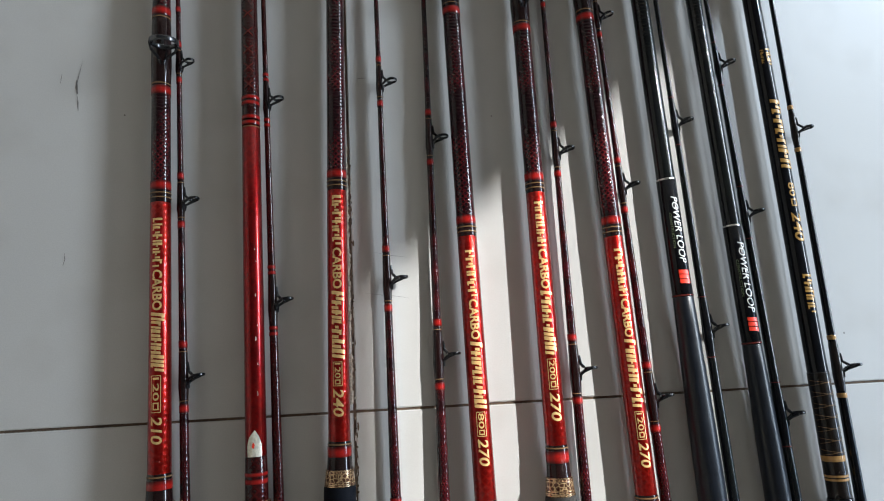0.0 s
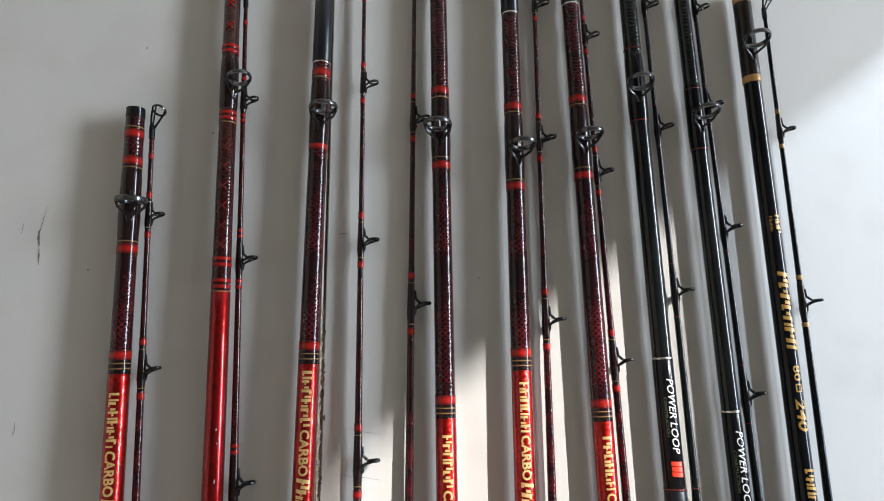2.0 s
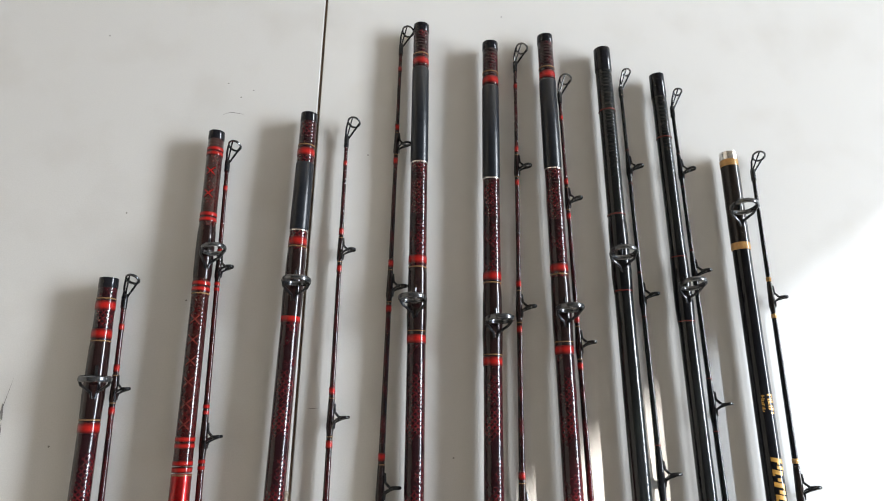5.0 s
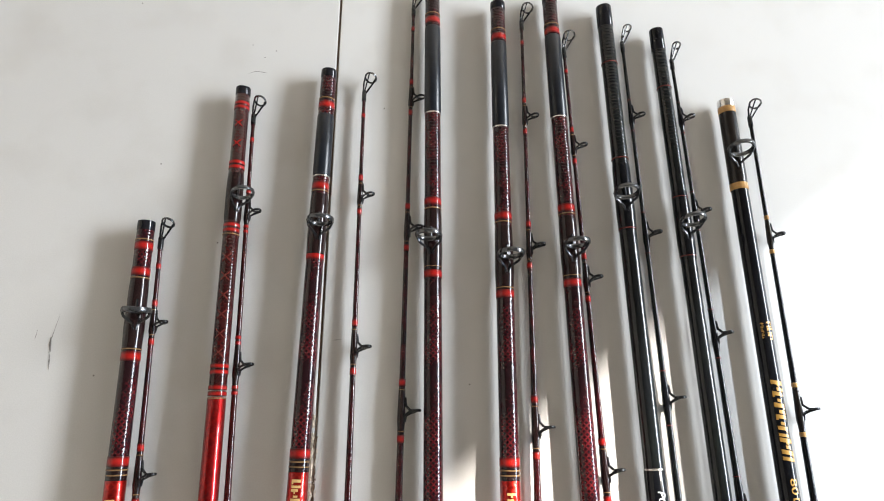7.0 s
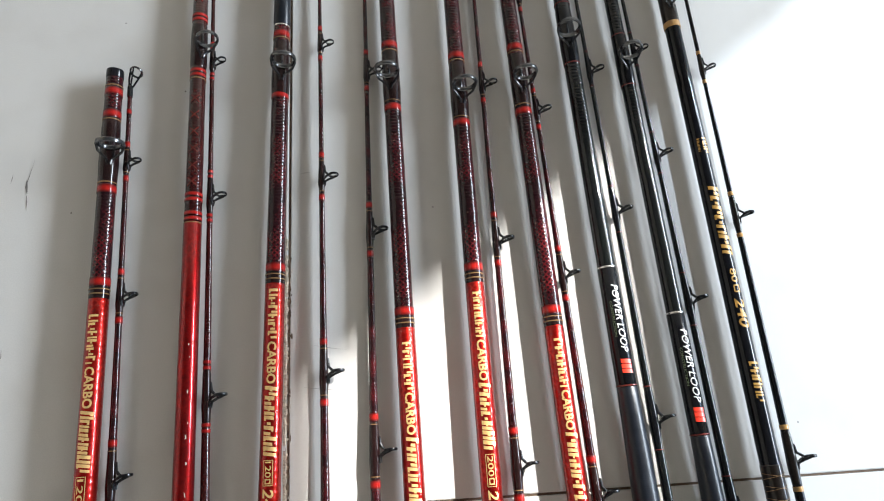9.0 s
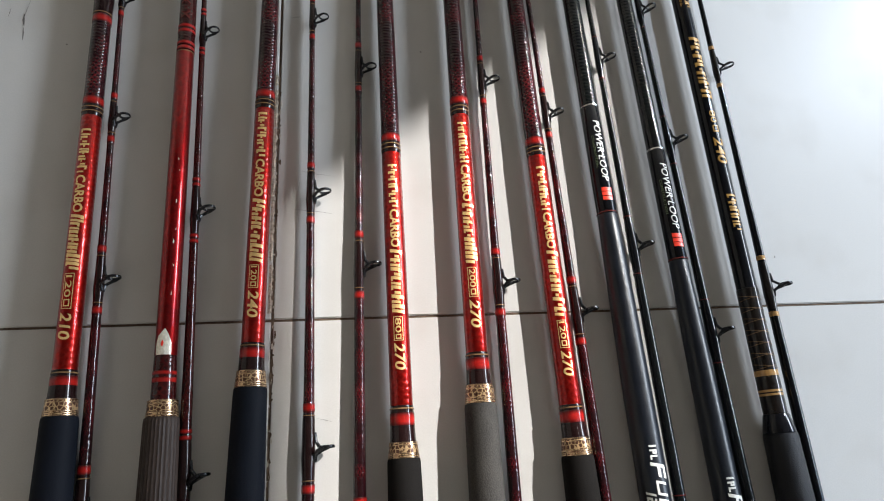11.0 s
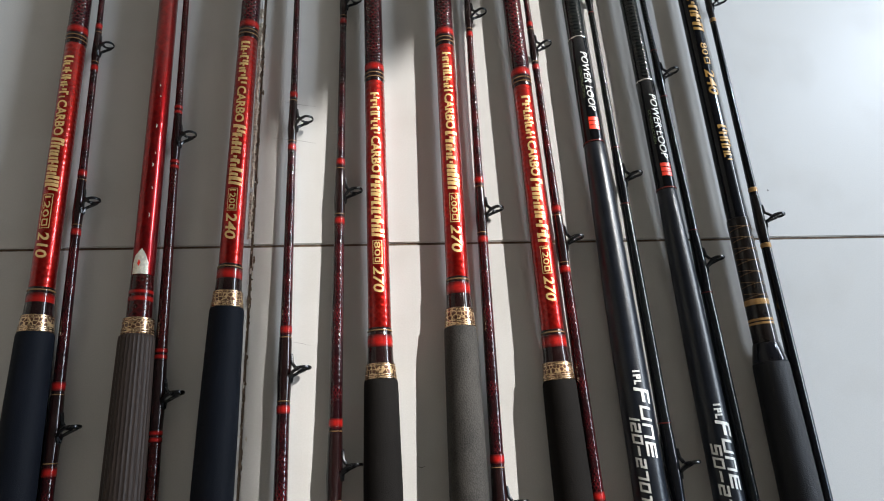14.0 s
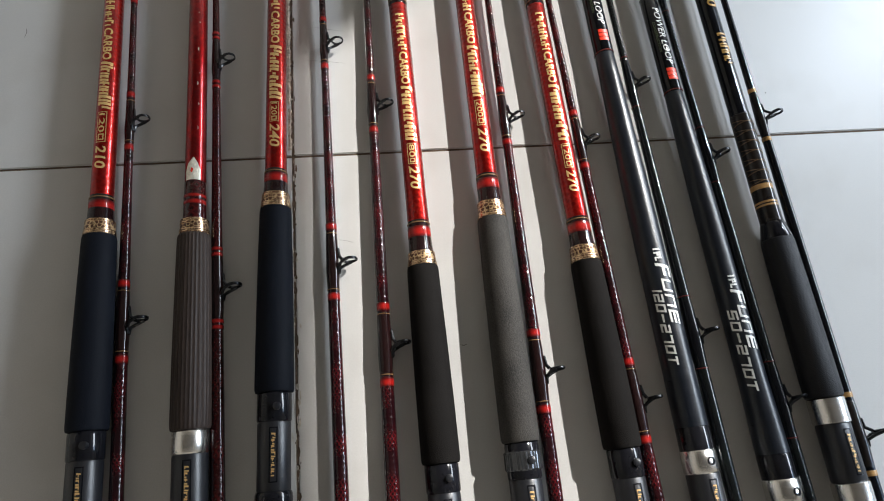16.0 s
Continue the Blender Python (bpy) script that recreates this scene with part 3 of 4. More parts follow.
carbo_rod(-0.0119, 0.0109, 0.5608, (0.5219, 0.4381, 0.3709), (0.5287, 0.4332, 0.3768), (0.5121, 0.4488), 0.4001, 15, 0.2015, (0.1816, 0.1362, 0.1001, 0.0432, 0.0206, -0.002), "120", "240", -0.0208, -0.0297, (-0.0426, -0.0554), -0.205, -0.226, -0.274, EVA_BLACK, "black foam foregrip", "maroon fishing rod with black sleeve and red gold-lettered panel", 2)
carbo_rod(0.1033, -0.0124, 0.6621, (0.6212, 0.4255, 0.3563), (0.629, 0.4186, 0.3631), (0.6144, 0.518), 0.3884, -13, 0.1578, (0.1304, 0.0883, 0.053, -0.003, -0.0258, -0.0475), "80", "270", -0.074, -0.0848, (-0.1014, -0.1132), -0.266, -0.286, -0.335, EVA_GREY, "charcoal foam foregrip", "long maroon fishing rod with black sleeve and charcoal foam grip", 3)
carbo_rod(0.1662, -0.0055, 0.6466, (0.6047, 0.4128, 0.339), (0.6134, 0.4069, 0.3446), (0.5988, 0.5053), 0.3729, 10, 0.1954, (0.1716, 0.1294, 0.0933, 0.0373, 0.0078, -0.0159), "200", "270", -0.0347, -0.0446, (-0.0603, -0.075), -0.256, -0.282, -0.335, EVA_TAN, "worn grey foam foregrip", "maroon fishing rod with worn pale grey foam grip", 4, True)
carbo_rod(0.2370, -0.0304, 0.6582, (0.6144, 0.4225, 0.3505), (0.6222, 0.4167, 0.3573), (0.6095, 0.518), 0.3841, 6, 0.1538, (0.1275, 0.0834, 0.0491, -0.0099, -0.0367, -0.0574), "120", "270", -0.0789, -0.0887, (-0.1043, -0.118), -0.267, -0.288, -0.335, EVA_GREY, "charcoal foam foregrip", "maroon fishing rod with red lettered panel and charcoal grip", 5)


def crimson_rod():
    """The crimson rod with the ribbed brown rubber grip and a torn foil sticker."""
    base = rod_base("fishing_rod", -0.0783, -0.0165, 0.0147, -0.003, "crimson fishing rod with ribbed brown grip and torn foil sticker")
    r = radius_between(0.5384, 0.0068, -0.062, 0.0082)
    part("blank", lathe([(0.5384, 0.0064), (0.5379, r(0.5384)), (0.254, r(0.254))]), MAROON_BRIGHT, base, "wine-red lacquered blank")
    part("end_cap", lathe([(0.539, 0.0062), (0.5386, r(0.54) + 0.0002), (0.5311, r(0.54) + 0.0003), (0.5306, r(0.54))]), GLOSS_BLACK, base)
    marks(base, r, (0.5209, 0.5165, 0.4595, 0.4547, 0.3982, 0.3933, 0.272, 0.267, 0.254, 0.249), (0.3894, 0.245), 0.0021)
    for y in (0.5039, 0.4829, 0.4405, 0.372, 0.355, 0.338, 0.321, 0.304, 0.288):
        bm = bmesh.new()
        for s in (-1, 1):
            bm.faces.new([bm.verts.new(p) for p in ((0, -s * 0.0042, 0), (0.0016, -s * 0.0042, 0), (0.0095, s * 0.0042, 0), (0.0079, s * 0.0042, 0))])
        part("cross_wrap", wrap_on(bm, y, r), RED_THREAD if y > 0.4 else DULL_RED, base, "crossed red thread")
    part("guide_wrap", lathe([(0.4488, r(0.45)), (0.443, r(0.45) + 0.0005), (0.4293, r(0.43) + 0.0007), (0.406, r(0.41) + 0.0005), (0.4021, r(0.4))]), DARK_THREAD, base)
    guide(base, 0.4255, r(0.43), 0.0106, 0.0185, 38, 12, 0.0012, None, 0.01)
    red = part("lettered_panel", lathe([(0.246, r(0.246)), (0.2455, r(0.246) + 0.0003), (-0.028, r(-0.028) + 0.0003), (-0.0285, r(-0.028))], 32), CRIMSON, base, "plain glossy crimson section")
    rnd = random.Random(4)
    for k in range(7):
        bm = bmesh.new()
        a, b = rnd.uniform(0.001, 0.0045), rnd.uniform(0.0003, 0.0007)
        bm.faces.new([bm.verts.new((u, v + 0.002, 0)) for u, v in ((0, -b), (a * 0.4, -b * 0.5), (a, -b * 0.8), (a * 0.8, b), (a * 0.2, b * 0.7))])
        part("chip", wrap_on(bm, 0.14 - 0.02 * k + rnd.uniform(-0.009, 0.009), r, rnd.uniform(0.05, 0.25)), FOIL, red, "pale chip in the lacquer")
    bm = bmesh.new()
    bm.faces.new([bm.verts.new((u, v, 0)) for u, v in ((0.0, 0.0005), (0.006, -0.0045), (0.0125, -0.0062), (0.0205, -0.006), (0.0205, 0.006), (0.011, 0.0058), (0.005, 0.0035))])
    sticker = part("foil_sticker", wrap_on(bm, -0.008, r, 0.05, 0.0008), FOIL, base, "torn arrow-shaped foil sticker")
    bm = bmesh.new()
    bm.faces.new([bm.verts.new((u, v, 0)) for u, v in ((0.009, -0.001), (0.0125, -0.0022), (0.0145, -0.0008), (0.0115, 0.0003))])
    part("sticker_mark", wrap_on(bm, -0.008, r, 0.05, 0.001), INK_RED, sticker, "faded red mark")
    part("guide_wrap", lathe([(-0.0285, r(-0.03)), (-0.0295, r(-0.03) + 0.0004), (-0.06, r(-0.06) + 0.001), (-0.062, r(-0.06) + 0.0008)]), MAROON_BRIGHT, base)
    part("thread_wrap", band(-0.042, 0.0018, r(-0.045) + 0.0005), RED_THREAD, base, "bright red thread wrap")
    part("thread_wrap", band(-0.0475, 0.0026, r(-0.045) + 0.0005), RED_THREAD, base, "bright red thread wrap")
    c = part("winding_check", lathe([(-0.062, 0.0102), (-0.0626, 0.0108), (-0.0744, 0.0116), (-0.075, 0.0112)], 32), CHECK, base, "patterned gold winding check")
    for y in (-0.063, -0.0655, -0.0715, -0.0735):
        part("check_rim", band(y, 0.0005, 0.0112 + (-0.068 - y) * 0.06, 0.0003, 32), GOLD, c)
    grip(base, -0.075, -0.227, 0.0128, 0.0144, RIBBED, "brown rubber grip with lengthwise ribs", 30)
    part("silver_collar", lathe([(-0.227, 0.0122), (-0.228, 0.013), (-0.2425, 0.013), (-0.2435, 0.0122)]), CHROME, base, "worn silver collar")
    reel_seat(base, -0.2435, -0.33, 0.0122, 8)
    rear_end(base, -0.33)


crimson_rod()


def black_rod(x0, slope, tip, lines, ring, roll, line, text, square, sleeve, small, word, number, number_text, gloss, silver, r_tip, r_low, swell, print_turn, label, seed):
    """A black boat rod: lettered black panel, long padded sleeve with white print, silver collar and reel seat."""
    base = rod_base("fishing_rod", x0, slope, 0.0142, -0.003, label)
    r = radius_between(tip, r_tip, sleeve, r_low)
    part("blank", lathe([(tip, r_tip - 0.0008), (tip - 0.0006, r_tip), (line, r(line))]), BLACK_BLANK, base, "black lacquered blank with taped ridges")
    part("end_cap", lathe([(tip + 0.0006, r_tip - 0.001), (tip + 0.0002, r_tip + 0.0003), (tip - 0.024, r(tip) + 0.0004), (tip - 0.0246, r(tip))]), GLOSS_BLACK, base)
    for y in lines:
        part("trim_ring", band(y, 0.0007, r(y), 0.0005), DULL_RED, base, "thin dull red line")
    part("guide_wrap", lathe([(ring + 0.034, r(ring)), (ring + 0.03, r(ring) + 0.0004), (ring, r(ring) + 0.0008), (ring - 0.016, r(ring) + 0.001), (ring - 0.03, r(ring) + 0.0005), (ring - 0.034, r(ring))]), BLACK_SMOOTH, base, "black varnished guide wrap")
    guide(base, ring, r(ring), 0.0122, 0.0198, roll, 12, 0.0012, None, 0.01)
    panel = part("lettered_panel", lathe([(line, r(line)), (line - 0.0005, r(line) + 0.0004), (sleeve, r(sleeve) + 0.0004), (sleeve - 0.0005, r(sleeve))], 32), BLACK_SMOOTH, base, "gloss black panel with white letters")
    part("trim_ring", band(line, 0.0008, r(line) + 0.0002, 0.0004), CHROME, base, "thin silver line")
    part("trim_ring", band(sleeve + 0.001, 0.0007, r(sleeve) + 0.0004, 0.0005), DULL_RED, base, "thin pink line")
    part("lettering", wrap_on(lettering("POWER LOOP", text[0] - text[1], 0.0064, 0.25, 0, 0.001, 0.004), text[0], r, 0.0, 0.0007), INK_WHITE, panel, "white slanted capitals")
    part("lettering", wrap_on(lettering("CONSTRUCTION", (text[0] - text[1]) * 0.52, 0.0022, 0, (text[0] - text[1]) * 0.25, -0.0046), text[0], r, 0.0, 0.0007), INK_GREEN, panel, "tiny dull green capitals")
    for k in range(3):
        bm = bmesh.new()
        u = k * 0.0042
        bm.faces.new([bm.verts.new(p) for p in ((u, -0.0045, 0), (u + 0.0036, -0.0045, 0), (u + 0.0044, 0.0048, 0), (u + 0.0008, 0.0048, 0))])
        part("red_bar", wrap_on(bm, square + 0.006, r, 0.0, 0.0007), INK_RED, panel, "orange-red bar")
    rs = r(sleeve) + 0.0004
    rr = lambda y: float(np.interp((sleeve - y) / (sleeve - gloss), (0, 0.26, 0.45, 0.8, 1), (rs, rs + 0.002 * swell, rs + 0.0029 * swell, rs + 0.0034 * swell, 0.0125)))
    prof = [(sleeve, rs - 0.0004)] + [(sleeve - 0.001 + (gloss - sleeve + 0.001) * k / 16, rr(sleeve + (gloss - sleeve) * k / 16)) for k in range(17)]
    low = part("padded_sleeve", lathe(prof, 32), PADDED, base, "long matt blue-black sleeve with white print")
    part("lettering", wrap_on(squared("IPL", 0.0125, 0.0058, 0, 0.0012, 0.0, 0.24), small, rr, print_turn), INK_WHITE, low, "small white letters")
    part("lettering", wrap_on(squared("F", 0.0125, 0.0125, 0, 0.0035, 0.25, 0.2), word[0], rr, print_turn), INK_WHITE, low, "large white letter")
    part("lettering", wrap_on(squared("UNE", (word[0] - word[1]) * 0.76, 0.0084, 0.0135, 0.0036, 0.25, 0.22), word[0], rr, print_turn), INK_WHITE, low, "large white letters")
    part("lettering", wrap_on(squared(number_text, number[0] - number[1], 0.0076, 0, -0.0058, 0.25, 0.21), number[0], rr, print_turn), INK_WHITE, low, "white numerals")
    part("reel_hood", lathe([(gloss, 0.0122), (gloss - 0.001, 0.0127), (silver[0], 0.0127), (silver[0] - 0.0005, 0.0122)]), GLOSS_BLACK, base, "gloss black ring")
    collar = part("silver_collar", lathe([(silver[0], 0.0124), (silver[0] - 0.001, 0.0132), (silver[1] + 0.001, 0.0132), (silver[1], 0.0124)]), CHROME, base, "satin silver collar")
    bm = bmesh.new()
    torus(bm, Matrix.Identity(4), 0.0026, 0.0006, 0.0004, 18, 6)
    part("collar_mark", bm, GLOSS_BLACK, collar).matrix_basis = pose(0.0035, (silver[0] + silver[1]) / 2, 0.0129, 90, 14, 0)
    reel_seat(base, silver[1], silver[1] - 0.06, 0.012, seed)
    rear_end(base, silver[1] - 0.06)


black_rod(0.2943, -0.0313, 0.6475, (0.5803, 0.4751, 0.404), 0.4352, -11, 0.1905, (0.1736, 0.1128), 0.1011, 0.0834, -0.1122, (-0.1255, -0.1765), (-0.142, -0.209), "120-270T", -0.256, (-0.273, -0.29), 0.0076, 0.0084, 1.0, -0.12, "black fishing rod with white lettering and long padded sleeve", 21)
black_rod(0.3516, -0.0383, 0.6222, (0.555, 0.4371, 0.3787), 0.4089, 2, 0.146, (0.1304, 0.0667), 0.0569, 0.0392, -0.139, (-0.1515, -0.2005), (-0.168, -0.234), "50-270T", -0.281, (-0.299, -0.318), 0.0067, 0.0077, 0.85, -0.12, "slim black fishing rod with white lettering and silver collar", 22)


def amber_rod():
    """The black rod with amber print, criss-cross thread and a grained leather grip."""
    base = rod_base("fishing_rod", 0.4082, -0.0305, 0.0148, -0.003, "black fishing rod with amber lettering, crossed gold thread and leather grip")
    r = radius_between(0.5423, 0.0076, -0.094, 0.0086)
    part("silver_tip", lathe([(0.5425, 0.0068), (0.5421, 0.0078), (0.5355, 0.008), (0.5345, 0.0076)], 24, 12, 0.02), CHROME, base, "knurled silver end")
    part("guide_wrap", lathe([(0.5345, r(0.534)), (0.5341, r(0.534) + 0.0005), (0.4488, r(0.45) + 0.0006), (0.4483, r(0.45))]), BROWN_THREAD, base, "dark brown thread wrap")
    part("thread_wrap", band(0.5311, 0.0034, r(0.53) + 0.0004), GOLD_THREAD, base, "gold thread wrap")
    part("thread_wrap", band(0.4493, 0.0034, r(0.45) + 0.0004), GOLD_THREAD, base, "gold thread wrap")
    guide(base, 0.4819, r(0.48) + 0.0004, 0.0126, 0.02, -8, 12, 0.0012, None, 0.01)
    blank = part("blank", lathe([(0.4483, r(0.45)), (0.012, r(0.012))]), BLACK_SMOOTH, base, "gloss black blank")
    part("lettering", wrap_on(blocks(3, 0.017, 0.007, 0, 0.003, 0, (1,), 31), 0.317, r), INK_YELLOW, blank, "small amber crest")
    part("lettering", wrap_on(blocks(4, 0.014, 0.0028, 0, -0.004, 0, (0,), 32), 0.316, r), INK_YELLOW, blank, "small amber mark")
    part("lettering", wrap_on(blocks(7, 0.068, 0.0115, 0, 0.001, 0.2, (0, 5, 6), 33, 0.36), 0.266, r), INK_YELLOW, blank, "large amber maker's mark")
    part("lettering", wrap_on(lettering("80", 0.013, 0.0062, 0, 0, 0.001, 0.01), 0.184, r), INK_YELLOW, blank, "amber numerals")
    part("lettering", wrap_on(outline(0.007, 0.006, 0.0155, 0.001, 0.0012), 0.184, r), INK_YELLOW, blank, "amber mark")
    part("lettering", wrap_on(lettering("240", 0.027, 0.0098, 0.15, 0, 0.001, 0.02), 0.156, r), INK_YELLOW, blank, "amber numerals")
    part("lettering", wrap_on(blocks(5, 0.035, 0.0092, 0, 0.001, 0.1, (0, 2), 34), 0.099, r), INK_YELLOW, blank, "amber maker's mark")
    low = part("guide_wrap", lathe([(0.012, r(0.012)), (0.0115, r(0.012) + 0.0005), (-0.0935, r(-0.09) + 0.0009), (-0.094, r(-0.09))]), BROWN_THREAD, base, "dark brown thread wrap")
    for k in range(7):
        y = 0.008 - k * 0.0098
        for s in (-1, 1):
            bm = bmesh.new()
            pts = []
            for j in range(13):
                a = -1.5 + 3.0 * j / 12
                q = r(y) + 0.0009
                pts.append((q * math.sin(a), y - 0.0049 + s * 0.0024 * (a / 1.5), q * math.cos(a)))
            tube(bm, pts, 0.0002, 5)
            part("cross_thread", bm, TRIM_THREAD, low, "fine crossed gold thread")
    part("thread_wrap", band(-0.061, 0.0026, r(-0.06) + 0.0006), GOLD_THREAD, base, "gold thread wrap")
    for y in (-0.0755, -0.0785):
        part("thread_wrap", band(y, 0.0012, r(-0.08) + 0.0006), GOLD_THREAD, base, "gold thread wrap")
    part("taper_collar", lathe([(-0.094, 0.0098), (-0.095, 0.0102), (-0.108, 0.0128), (-0.109, 0.0126)]), GLOSS_BLACK, base, "gloss black tapered collar")
    grip(base, -0.109, -0.243, 0.0134, 0.0146, LEATHER, "grained black leather foregrip")
    part("silver_collar", lathe([(-0.243, 0.0126), (-0.244, 0.0138), (-0.2625, 0.0138), (-0.2635, 0.0126)]), CHROME, base, "silver collar")
    reel_seat(base, -0.2635, -0.306, 0.0124, 35)
    part("silver_collar", lathe([(-0.306, 0.0126), (-0.307, 0.0138), (-0.3255, 0.0138), (-0.3265, 0.0126)]), CHROME, base, "silver collar")
    rear_end(base, -0.3265)


amber_rod()


def tip_radius(top):
    ys, rs = [-0.6, -0.3, -0.1, 0.1, 0.3, 0.55, 0.7], [0.0062, 0.0056, 0.0047, 0.0033, 0.0024, 0.0017, 0.0014]
    return lambda y: float(np.interp(y + (0.6 - top) * 0.35, ys, rs))


def tip_section(x0, slope, top, guides, style, roll, label, bend=0.0):
    """The thin upper half of a rod, laid beside its butt: tip ring, sideways guides and thread wraps."""
    base = rod_base("rod_tip_section", x0, slope, 0.0085, -0.003, label)
    r = tip_radius(top)
    start = top - 0.024
    ys = [start - (start + 0.58) * k / 24 for k in range(25)]
    mat = {"red": MAROON_THIN, "bare": MAROON_BRIGHT, "black": BLACK_BLANK, "gold": BLACK_SMOOTH}[style]
    part("blank", lathe([(y, r(y)) for y in ys], 18), mat, base, "thin dark maroon blank" if style in ("red", "bare") else "thin black blank")
    tip_top(base, start, top, 0.0062, r(start), 0.9 if style == "black" else 1.3)
    for k, y in enumerate(guides):
        f = k / max(1, len(guides) - 1)
        big, reach = 0.0042 + 0.0022 * f, 0.0095 + (0.0065 if style == "gold" else 0.0035) * f + r(y) * 0.4
        gap = 0.017 + 0.013 * f
        dark = {"red": DARK_THREAD, "bare": DARK_THREAD, "black": BLACK_SMOOTH, "gold": BROWN_THREAD}[style]
        part("guide_wrap", lathe([(y + gap * 0.85, r(y + gap * 0.85)), (y + gap * 0.7, r(y) + 0.0002), (y + 0.004, r(y) + 0.0005), (y - 0.008, r(y) + 0.0009), (y - gap * 0.6, r(y - gap) + 0.0003), (y - gap * 0.85, r(y - gap))], 18), dark, base, "varnished guide wrap")
        guide(base, y, r(y), big, reach, roll + 4 * math.sin(3 * k), 3, 0.001 + 0.0004 * f, GUNMETAL, 0.0035 + 0.002 * f)
        for s in (-1, 1):
            yy = y + s * gap
            if style == "red":
                part("thread_wrap", band(yy, 0.0035, r(yy), 0.0003, 18), RED_THREAD, base, "red thread wrap")
                part("trim_ring", band(yy - s * 0.006, 0.0004, r(yy), 0.0004, 18), TRIM_THREAD, base, "thin gold trim line")
            elif style == "bare":
                for d in (-0.0024, 0.0024):
                    part("thread_wrap", band(yy + d, 0.0019, r(yy), 0.0003, 18), RED_THREAD, base, "red thread wrap")
            elif style == "black":
                part("trim_ring", band(yy, 0.0005, r(yy), 0.0004, 18), DULL_RED, base, "thin dull red line")
            else:
                part("thread_wrap", band(yy, 0.0022, r(yy), 0.0003, 18), GOLD_THREAD, base, "gold thread wrap")
    if style in ("red", "bare"):
        part("thread_wrap", band(start - 0.022, 0.003, r(start), 0.0003, 18), RED_THREAD, base, "red thread wrap")
    return base


tip_section(-0.1354, -0.0341, 0.4069, (0.31, 0.184, 0.0365, -0.14), "red", 74, "thin maroon rod tip section with red-wrapped guides")
tip_section(-0.0630, -0.0267, 0.5336, (0.4147, 0.274, 0.0955, -0.118), "bare", 72, "thin maroon rod tip section with double red wraps")
tip_section(0.0314, -0.0044, 0.5628, (0.4342, 0.291, 0.1105, -0.102), "red", 74, "thin maroon rod tip section lying on its own")
tip_section(0.0717, 0.0067, 0.6631, (0.5384, 0.4031, 0.237, 0.044, -0.173), "red", 76, "long thin maroon rod tip section beside a rod")
tip_section(0.1896, -0.0021, 0.6514, (0.5219, 0.3884, 0.224, 0.026, -0.203), "red", 74, "long thin maroon rod tip section with red wraps")
tip_section(0.2550, -0.0393, 0.6203, (0.4917, 0.3582, 0.189, -0.001, -0.232), "red", 74, "thin maroon rod tip section touching a rod")
tip_section(0.3156, -0.0370, 0.63, (0.5267, 0.4031, 0.25, 0.0565, -0.182), "black", 74, "thin black rod tip section with dark guides")
tip_section(0.3707, -0.0457, 0.6115, (0.5258, 0.4264, 0.308, 0.16, -0.0225, -0.241), "black", 66, "very thin black rod tip section with open guides")
tip_section(0.4319, -0.0254, 0.5482, (0.404, 0.241, 0.016, -0.272), "gold", 72, "thin black rod tip section with gold wraps")


# ---- marks on the tiles ----
def scuff(points, w, label):
    """A thin dry smear on the glaze."""
    bm = bmesh.new()
    rnd = random.Random(int(points[0][0] * 1e4) + 7)
    left, right = [], []
    for k, (x, y) in enumerate(points):
        q = w * (0.25 if k in (0, len(points) - 1) else rnd.uniform(0.6, 1.2))
        a, b = points[max(k - 1, 0)], points[min(k + 1, len(points) - 1)]
        d = Vector((b[0] - a[0], b[1] - a[1], 0)).normalized()
        n = Vector((-d.y, d.x, 0)) * q
        left.append(bm.verts.new(Vector((x, y, 0.0003)) + n))
        right.append(bm.verts.new(Vector((x, y, 0.0003)) - n))
    for k in range(len(points) - 1):
        bm.faces.new((left[k], left[k + 1], right[k + 1], right[k]))
    return tagged(part("scuff_mark", bm, SCUFF, None, label, False), "", "scuff mark", "marks on the floor", "stuff")


scuff([(-0.230, 0.317), (-0.233, 0.3), (-0.2345, 0.292), (-0.234, 0.283)], 0.00025, "short dark scuff on the tile")
scuff([(-0.2345, 0.297), (-0.2342, 0.29), (-0.233, 0.284)], 0.0012, "short dark scuff on the tile")
scuff([(-0.233, 0.282), (-0.2325, 0.276), (-0.232, 0.268)], 0.0006, "short dark scuff on the tile")
scuff([(-0.247, 0.303), (-0.2475, 0.298), (-0.248, 0.294)], 0.0004, "short dark scuff on the tile")
scuff([(-0.237, 0.143), (-0.2365, 0.137), (-0.238, 0.132)], 0.0004, "short dark scuff on the tile")
scuff([(-0.088, 0.5632), (-0.081, 0.566), (-0.075, 0.5655), (-0.069, 0.5645)], 0.0004, "thin curved hair on the tile")
scuff([(0.01, 0.2975), (0.014, 0.298), (0.0185, 0.2982)], 0.0004, "thin dark line on the tile")
scuff([(0.013, 0.099), (0.027, 0.097), (0.038, 0.0958), (0.05, 0.0935)], 0.0002, "thin dark scratch on the tile")
scuff([(0.021, 0.135), (0.034, 0.132), (0.05, 0.1295)], 0.00015, "thin dark scratch on the tile")
scuff([(0.037, -0.08), (0.043, -0.0812), (0.05, -0.0832)], 0.0002, "thin dark scratch on the tile")
scuff([(0.131, -0.176), (0.134, -0.177), (0.137, -0.176)], 0.0004, "thin dark scratch on the tile")
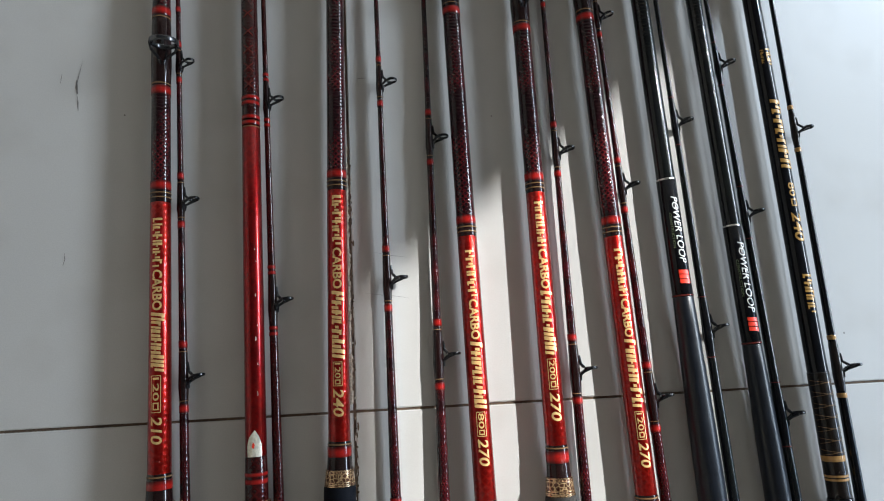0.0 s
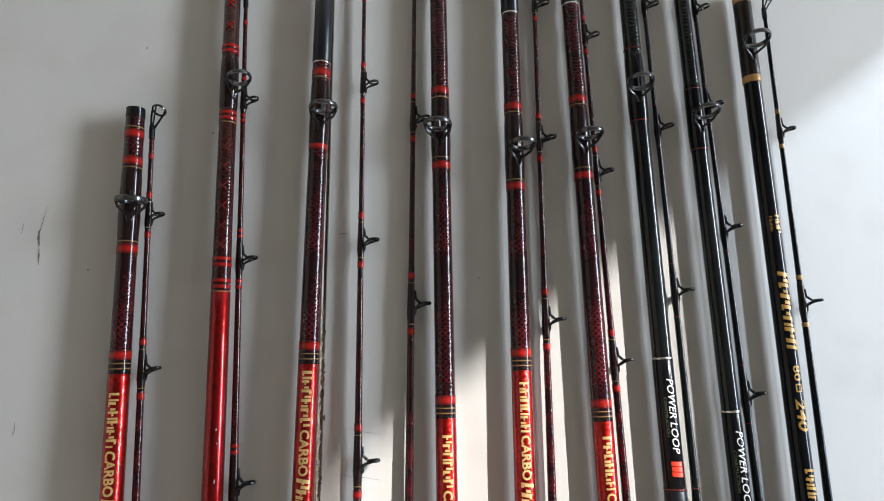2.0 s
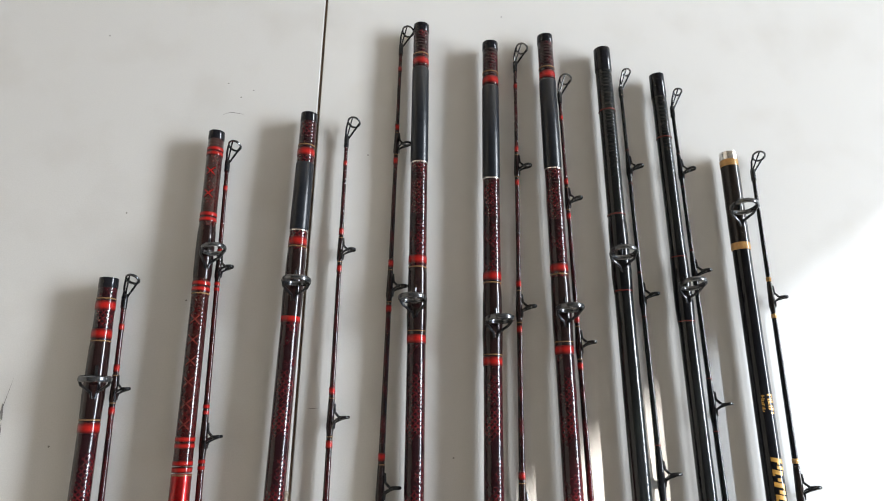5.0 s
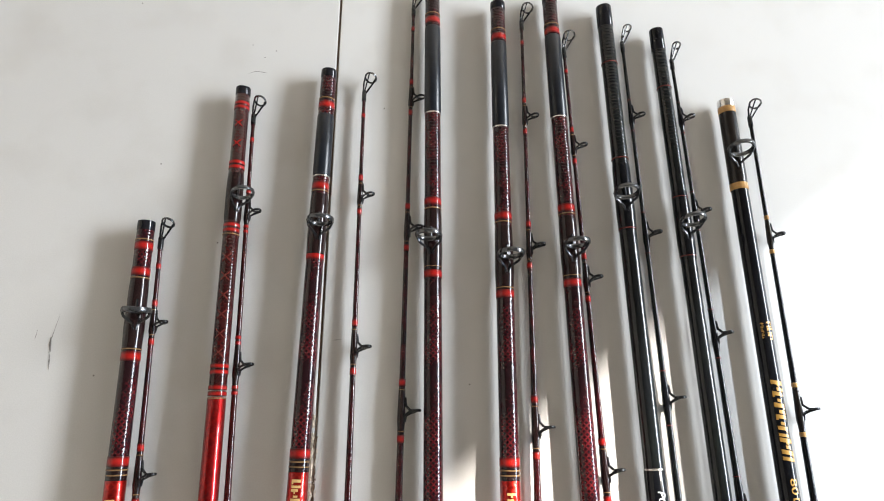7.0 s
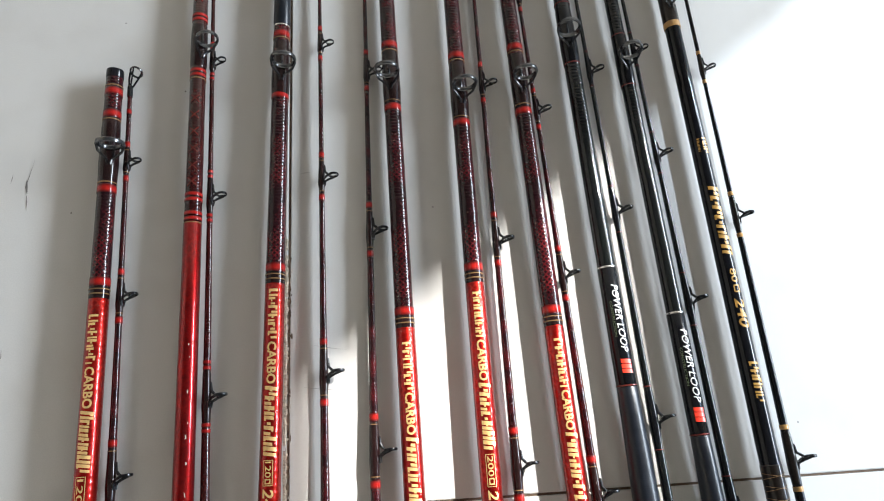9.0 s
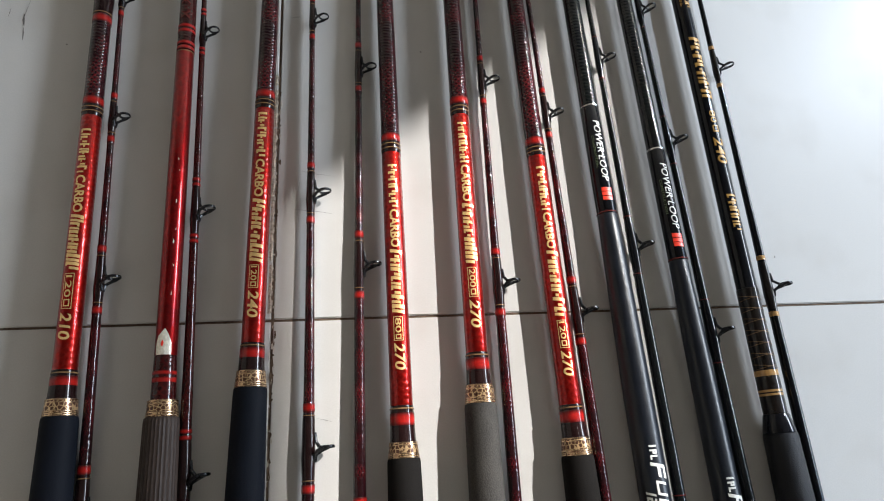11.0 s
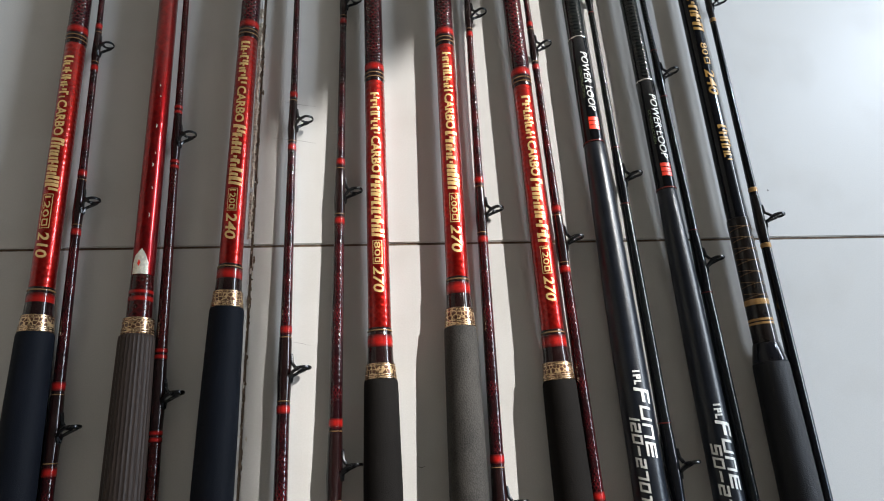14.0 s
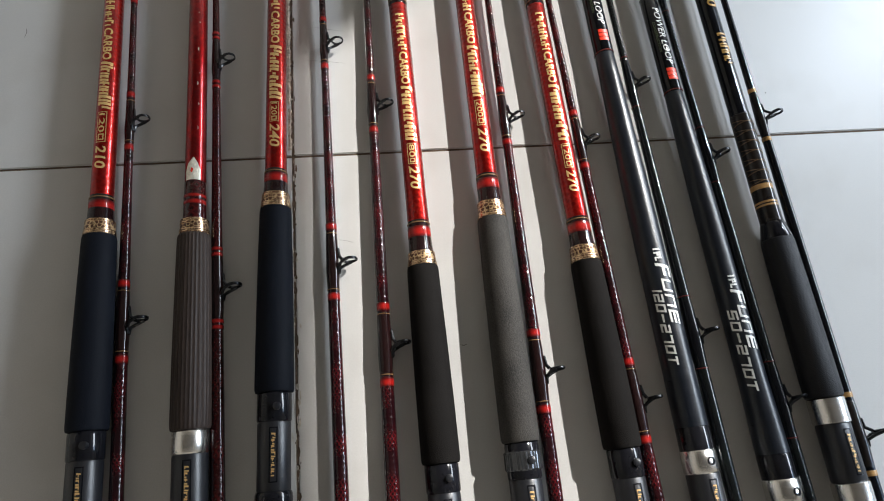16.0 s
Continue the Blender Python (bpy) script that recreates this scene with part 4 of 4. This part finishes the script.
for sx, sy in ((-0.193, 0.264), (-0.086, 0.596), (-0.073, 0.582), (-0.062, 0.59), (-0.202, 0.64), (-0.1, 0.386), (-0.161, 0.463), (0.049, 0.529), (0.176, 0.687), (0.133, 0.26), (0.45, 0.045)):
    scuff([(sx - 0.0008, sy), (sx, sy + 0.0002), (sx + 0.0008, sy)], 0.0009, "tiny dark speck on the tile")


def joint_dirt(name, mat, count, spread, seed, label, middle=0.0008, low=-0.42, high=0.22):
    """Ragged crumbs of old grout and dirt along the joint beside the third rod."""
    rnd = random.Random(seed)
    bm = bmesh.new()
    for _ in range(count):
        y, x, z = rnd.uniform(low, high), middle + rnd.gauss(0, spread), 0.0008 + rnd.uniform(0, 0.0002)
        a, b = rnd.uniform(0.0004, 0.0012), rnd.uniform(0.0008, 0.0045)
        n = rnd.randint(5, 7)
        bm.faces.new([bm.verts.new((x + a * rnd.uniform(0.6, 1.2) * math.cos(2 * math.pi * k / n), y + b * rnd.uniform(0.6, 1.2) * math.sin(2 * math.pi * k / n), z)) for k in range(n)])
    return tagged(part(name, bm, mat, None, label, False), "", "dirt", "marks on the floor", "stuff")


def grout_ribbon(x, y0, y1, w, seed):
    """A ragged strip of old grout squeezed out of the joint, with worn gaps."""
    rnd = random.Random(seed)
    bm = bmesh.new()
    y, row = y0, None
    while y < y1:
        q = w * rnd.uniform(0.45, 1.15)
        nxt = [bm.verts.new((x - 0.0012 * rnd.uniform(0.5, 1.2), y, 0.0002)), bm.verts.new((x + q * 0.4, y, 0.0007)), bm.verts.new((x + q, y + rnd.uniform(-0.001, 0.001), 0.0002))]
        if row and rnd.random() > 0.07:
            for k in (0, 1):
                bm.faces.new((row[k], row[k + 1], nxt[k + 1], nxt[k]))
        row = nxt
        y += rnd.uniform(0.0015, 0.005)
    return bm


OLD_GROUT = material("old_grout", (0.5, 0.43, 0.34), 0.9, 0, 0, 0.45, 220, 0.8, 700)
tagged(part("grout_strip", grout_ribbon(-0.003, 0.006, 0.235, 0.0032, 11), OLD_GROUT, None, "ragged pale grout squeezed out of the joint", False), "", "dirt", "marks on the floor", "stuff")
joint_dirt("joint_dirt", GROUT, 150, 0.0008, 3, "dark brown dirt along the tile joint")
joint_dirt("dirt_edge", GROUT, 80, 0.0003, 8, "dark brown edge of the old grout", 0.0004, 0.0, 0.24)
joint_dirt("grout_crumbs", material("pale_grout", (0.5, 0.45, 0.38), 0.9, 0, 0, 0.3, 300), 60, 0.0013, 5, "pale crumbs of old grout along the joint")


# ---- floor tiles ----
def tiles(floor, size=0.8, joint=0.0021):
    bm = box(bmesh.new(), joint / 2, size - joint / 2, joint / 2, size - joint / 2, -0.009, 0)
    bmesh.ops.bevel(bm, geom=[e for e in bm.edges if all(v.co.z > -0.001 for v in e.verts)], offset=0.0008, segments=2, affect="EDGES")
    first = part("tile", bm, TILE, floor, "", False)
    for i in range(-3, 4):
        for j in range(-3, 3):
            if (i, j) == (0, 0):
                continue
            ob = new("tile", first.data)
            ob.parent = floor
            ob.location = (i * size, j * size, 0)
            ob.scale.x = 0.5 if i == 3 else 1


tiles(FLOOR)
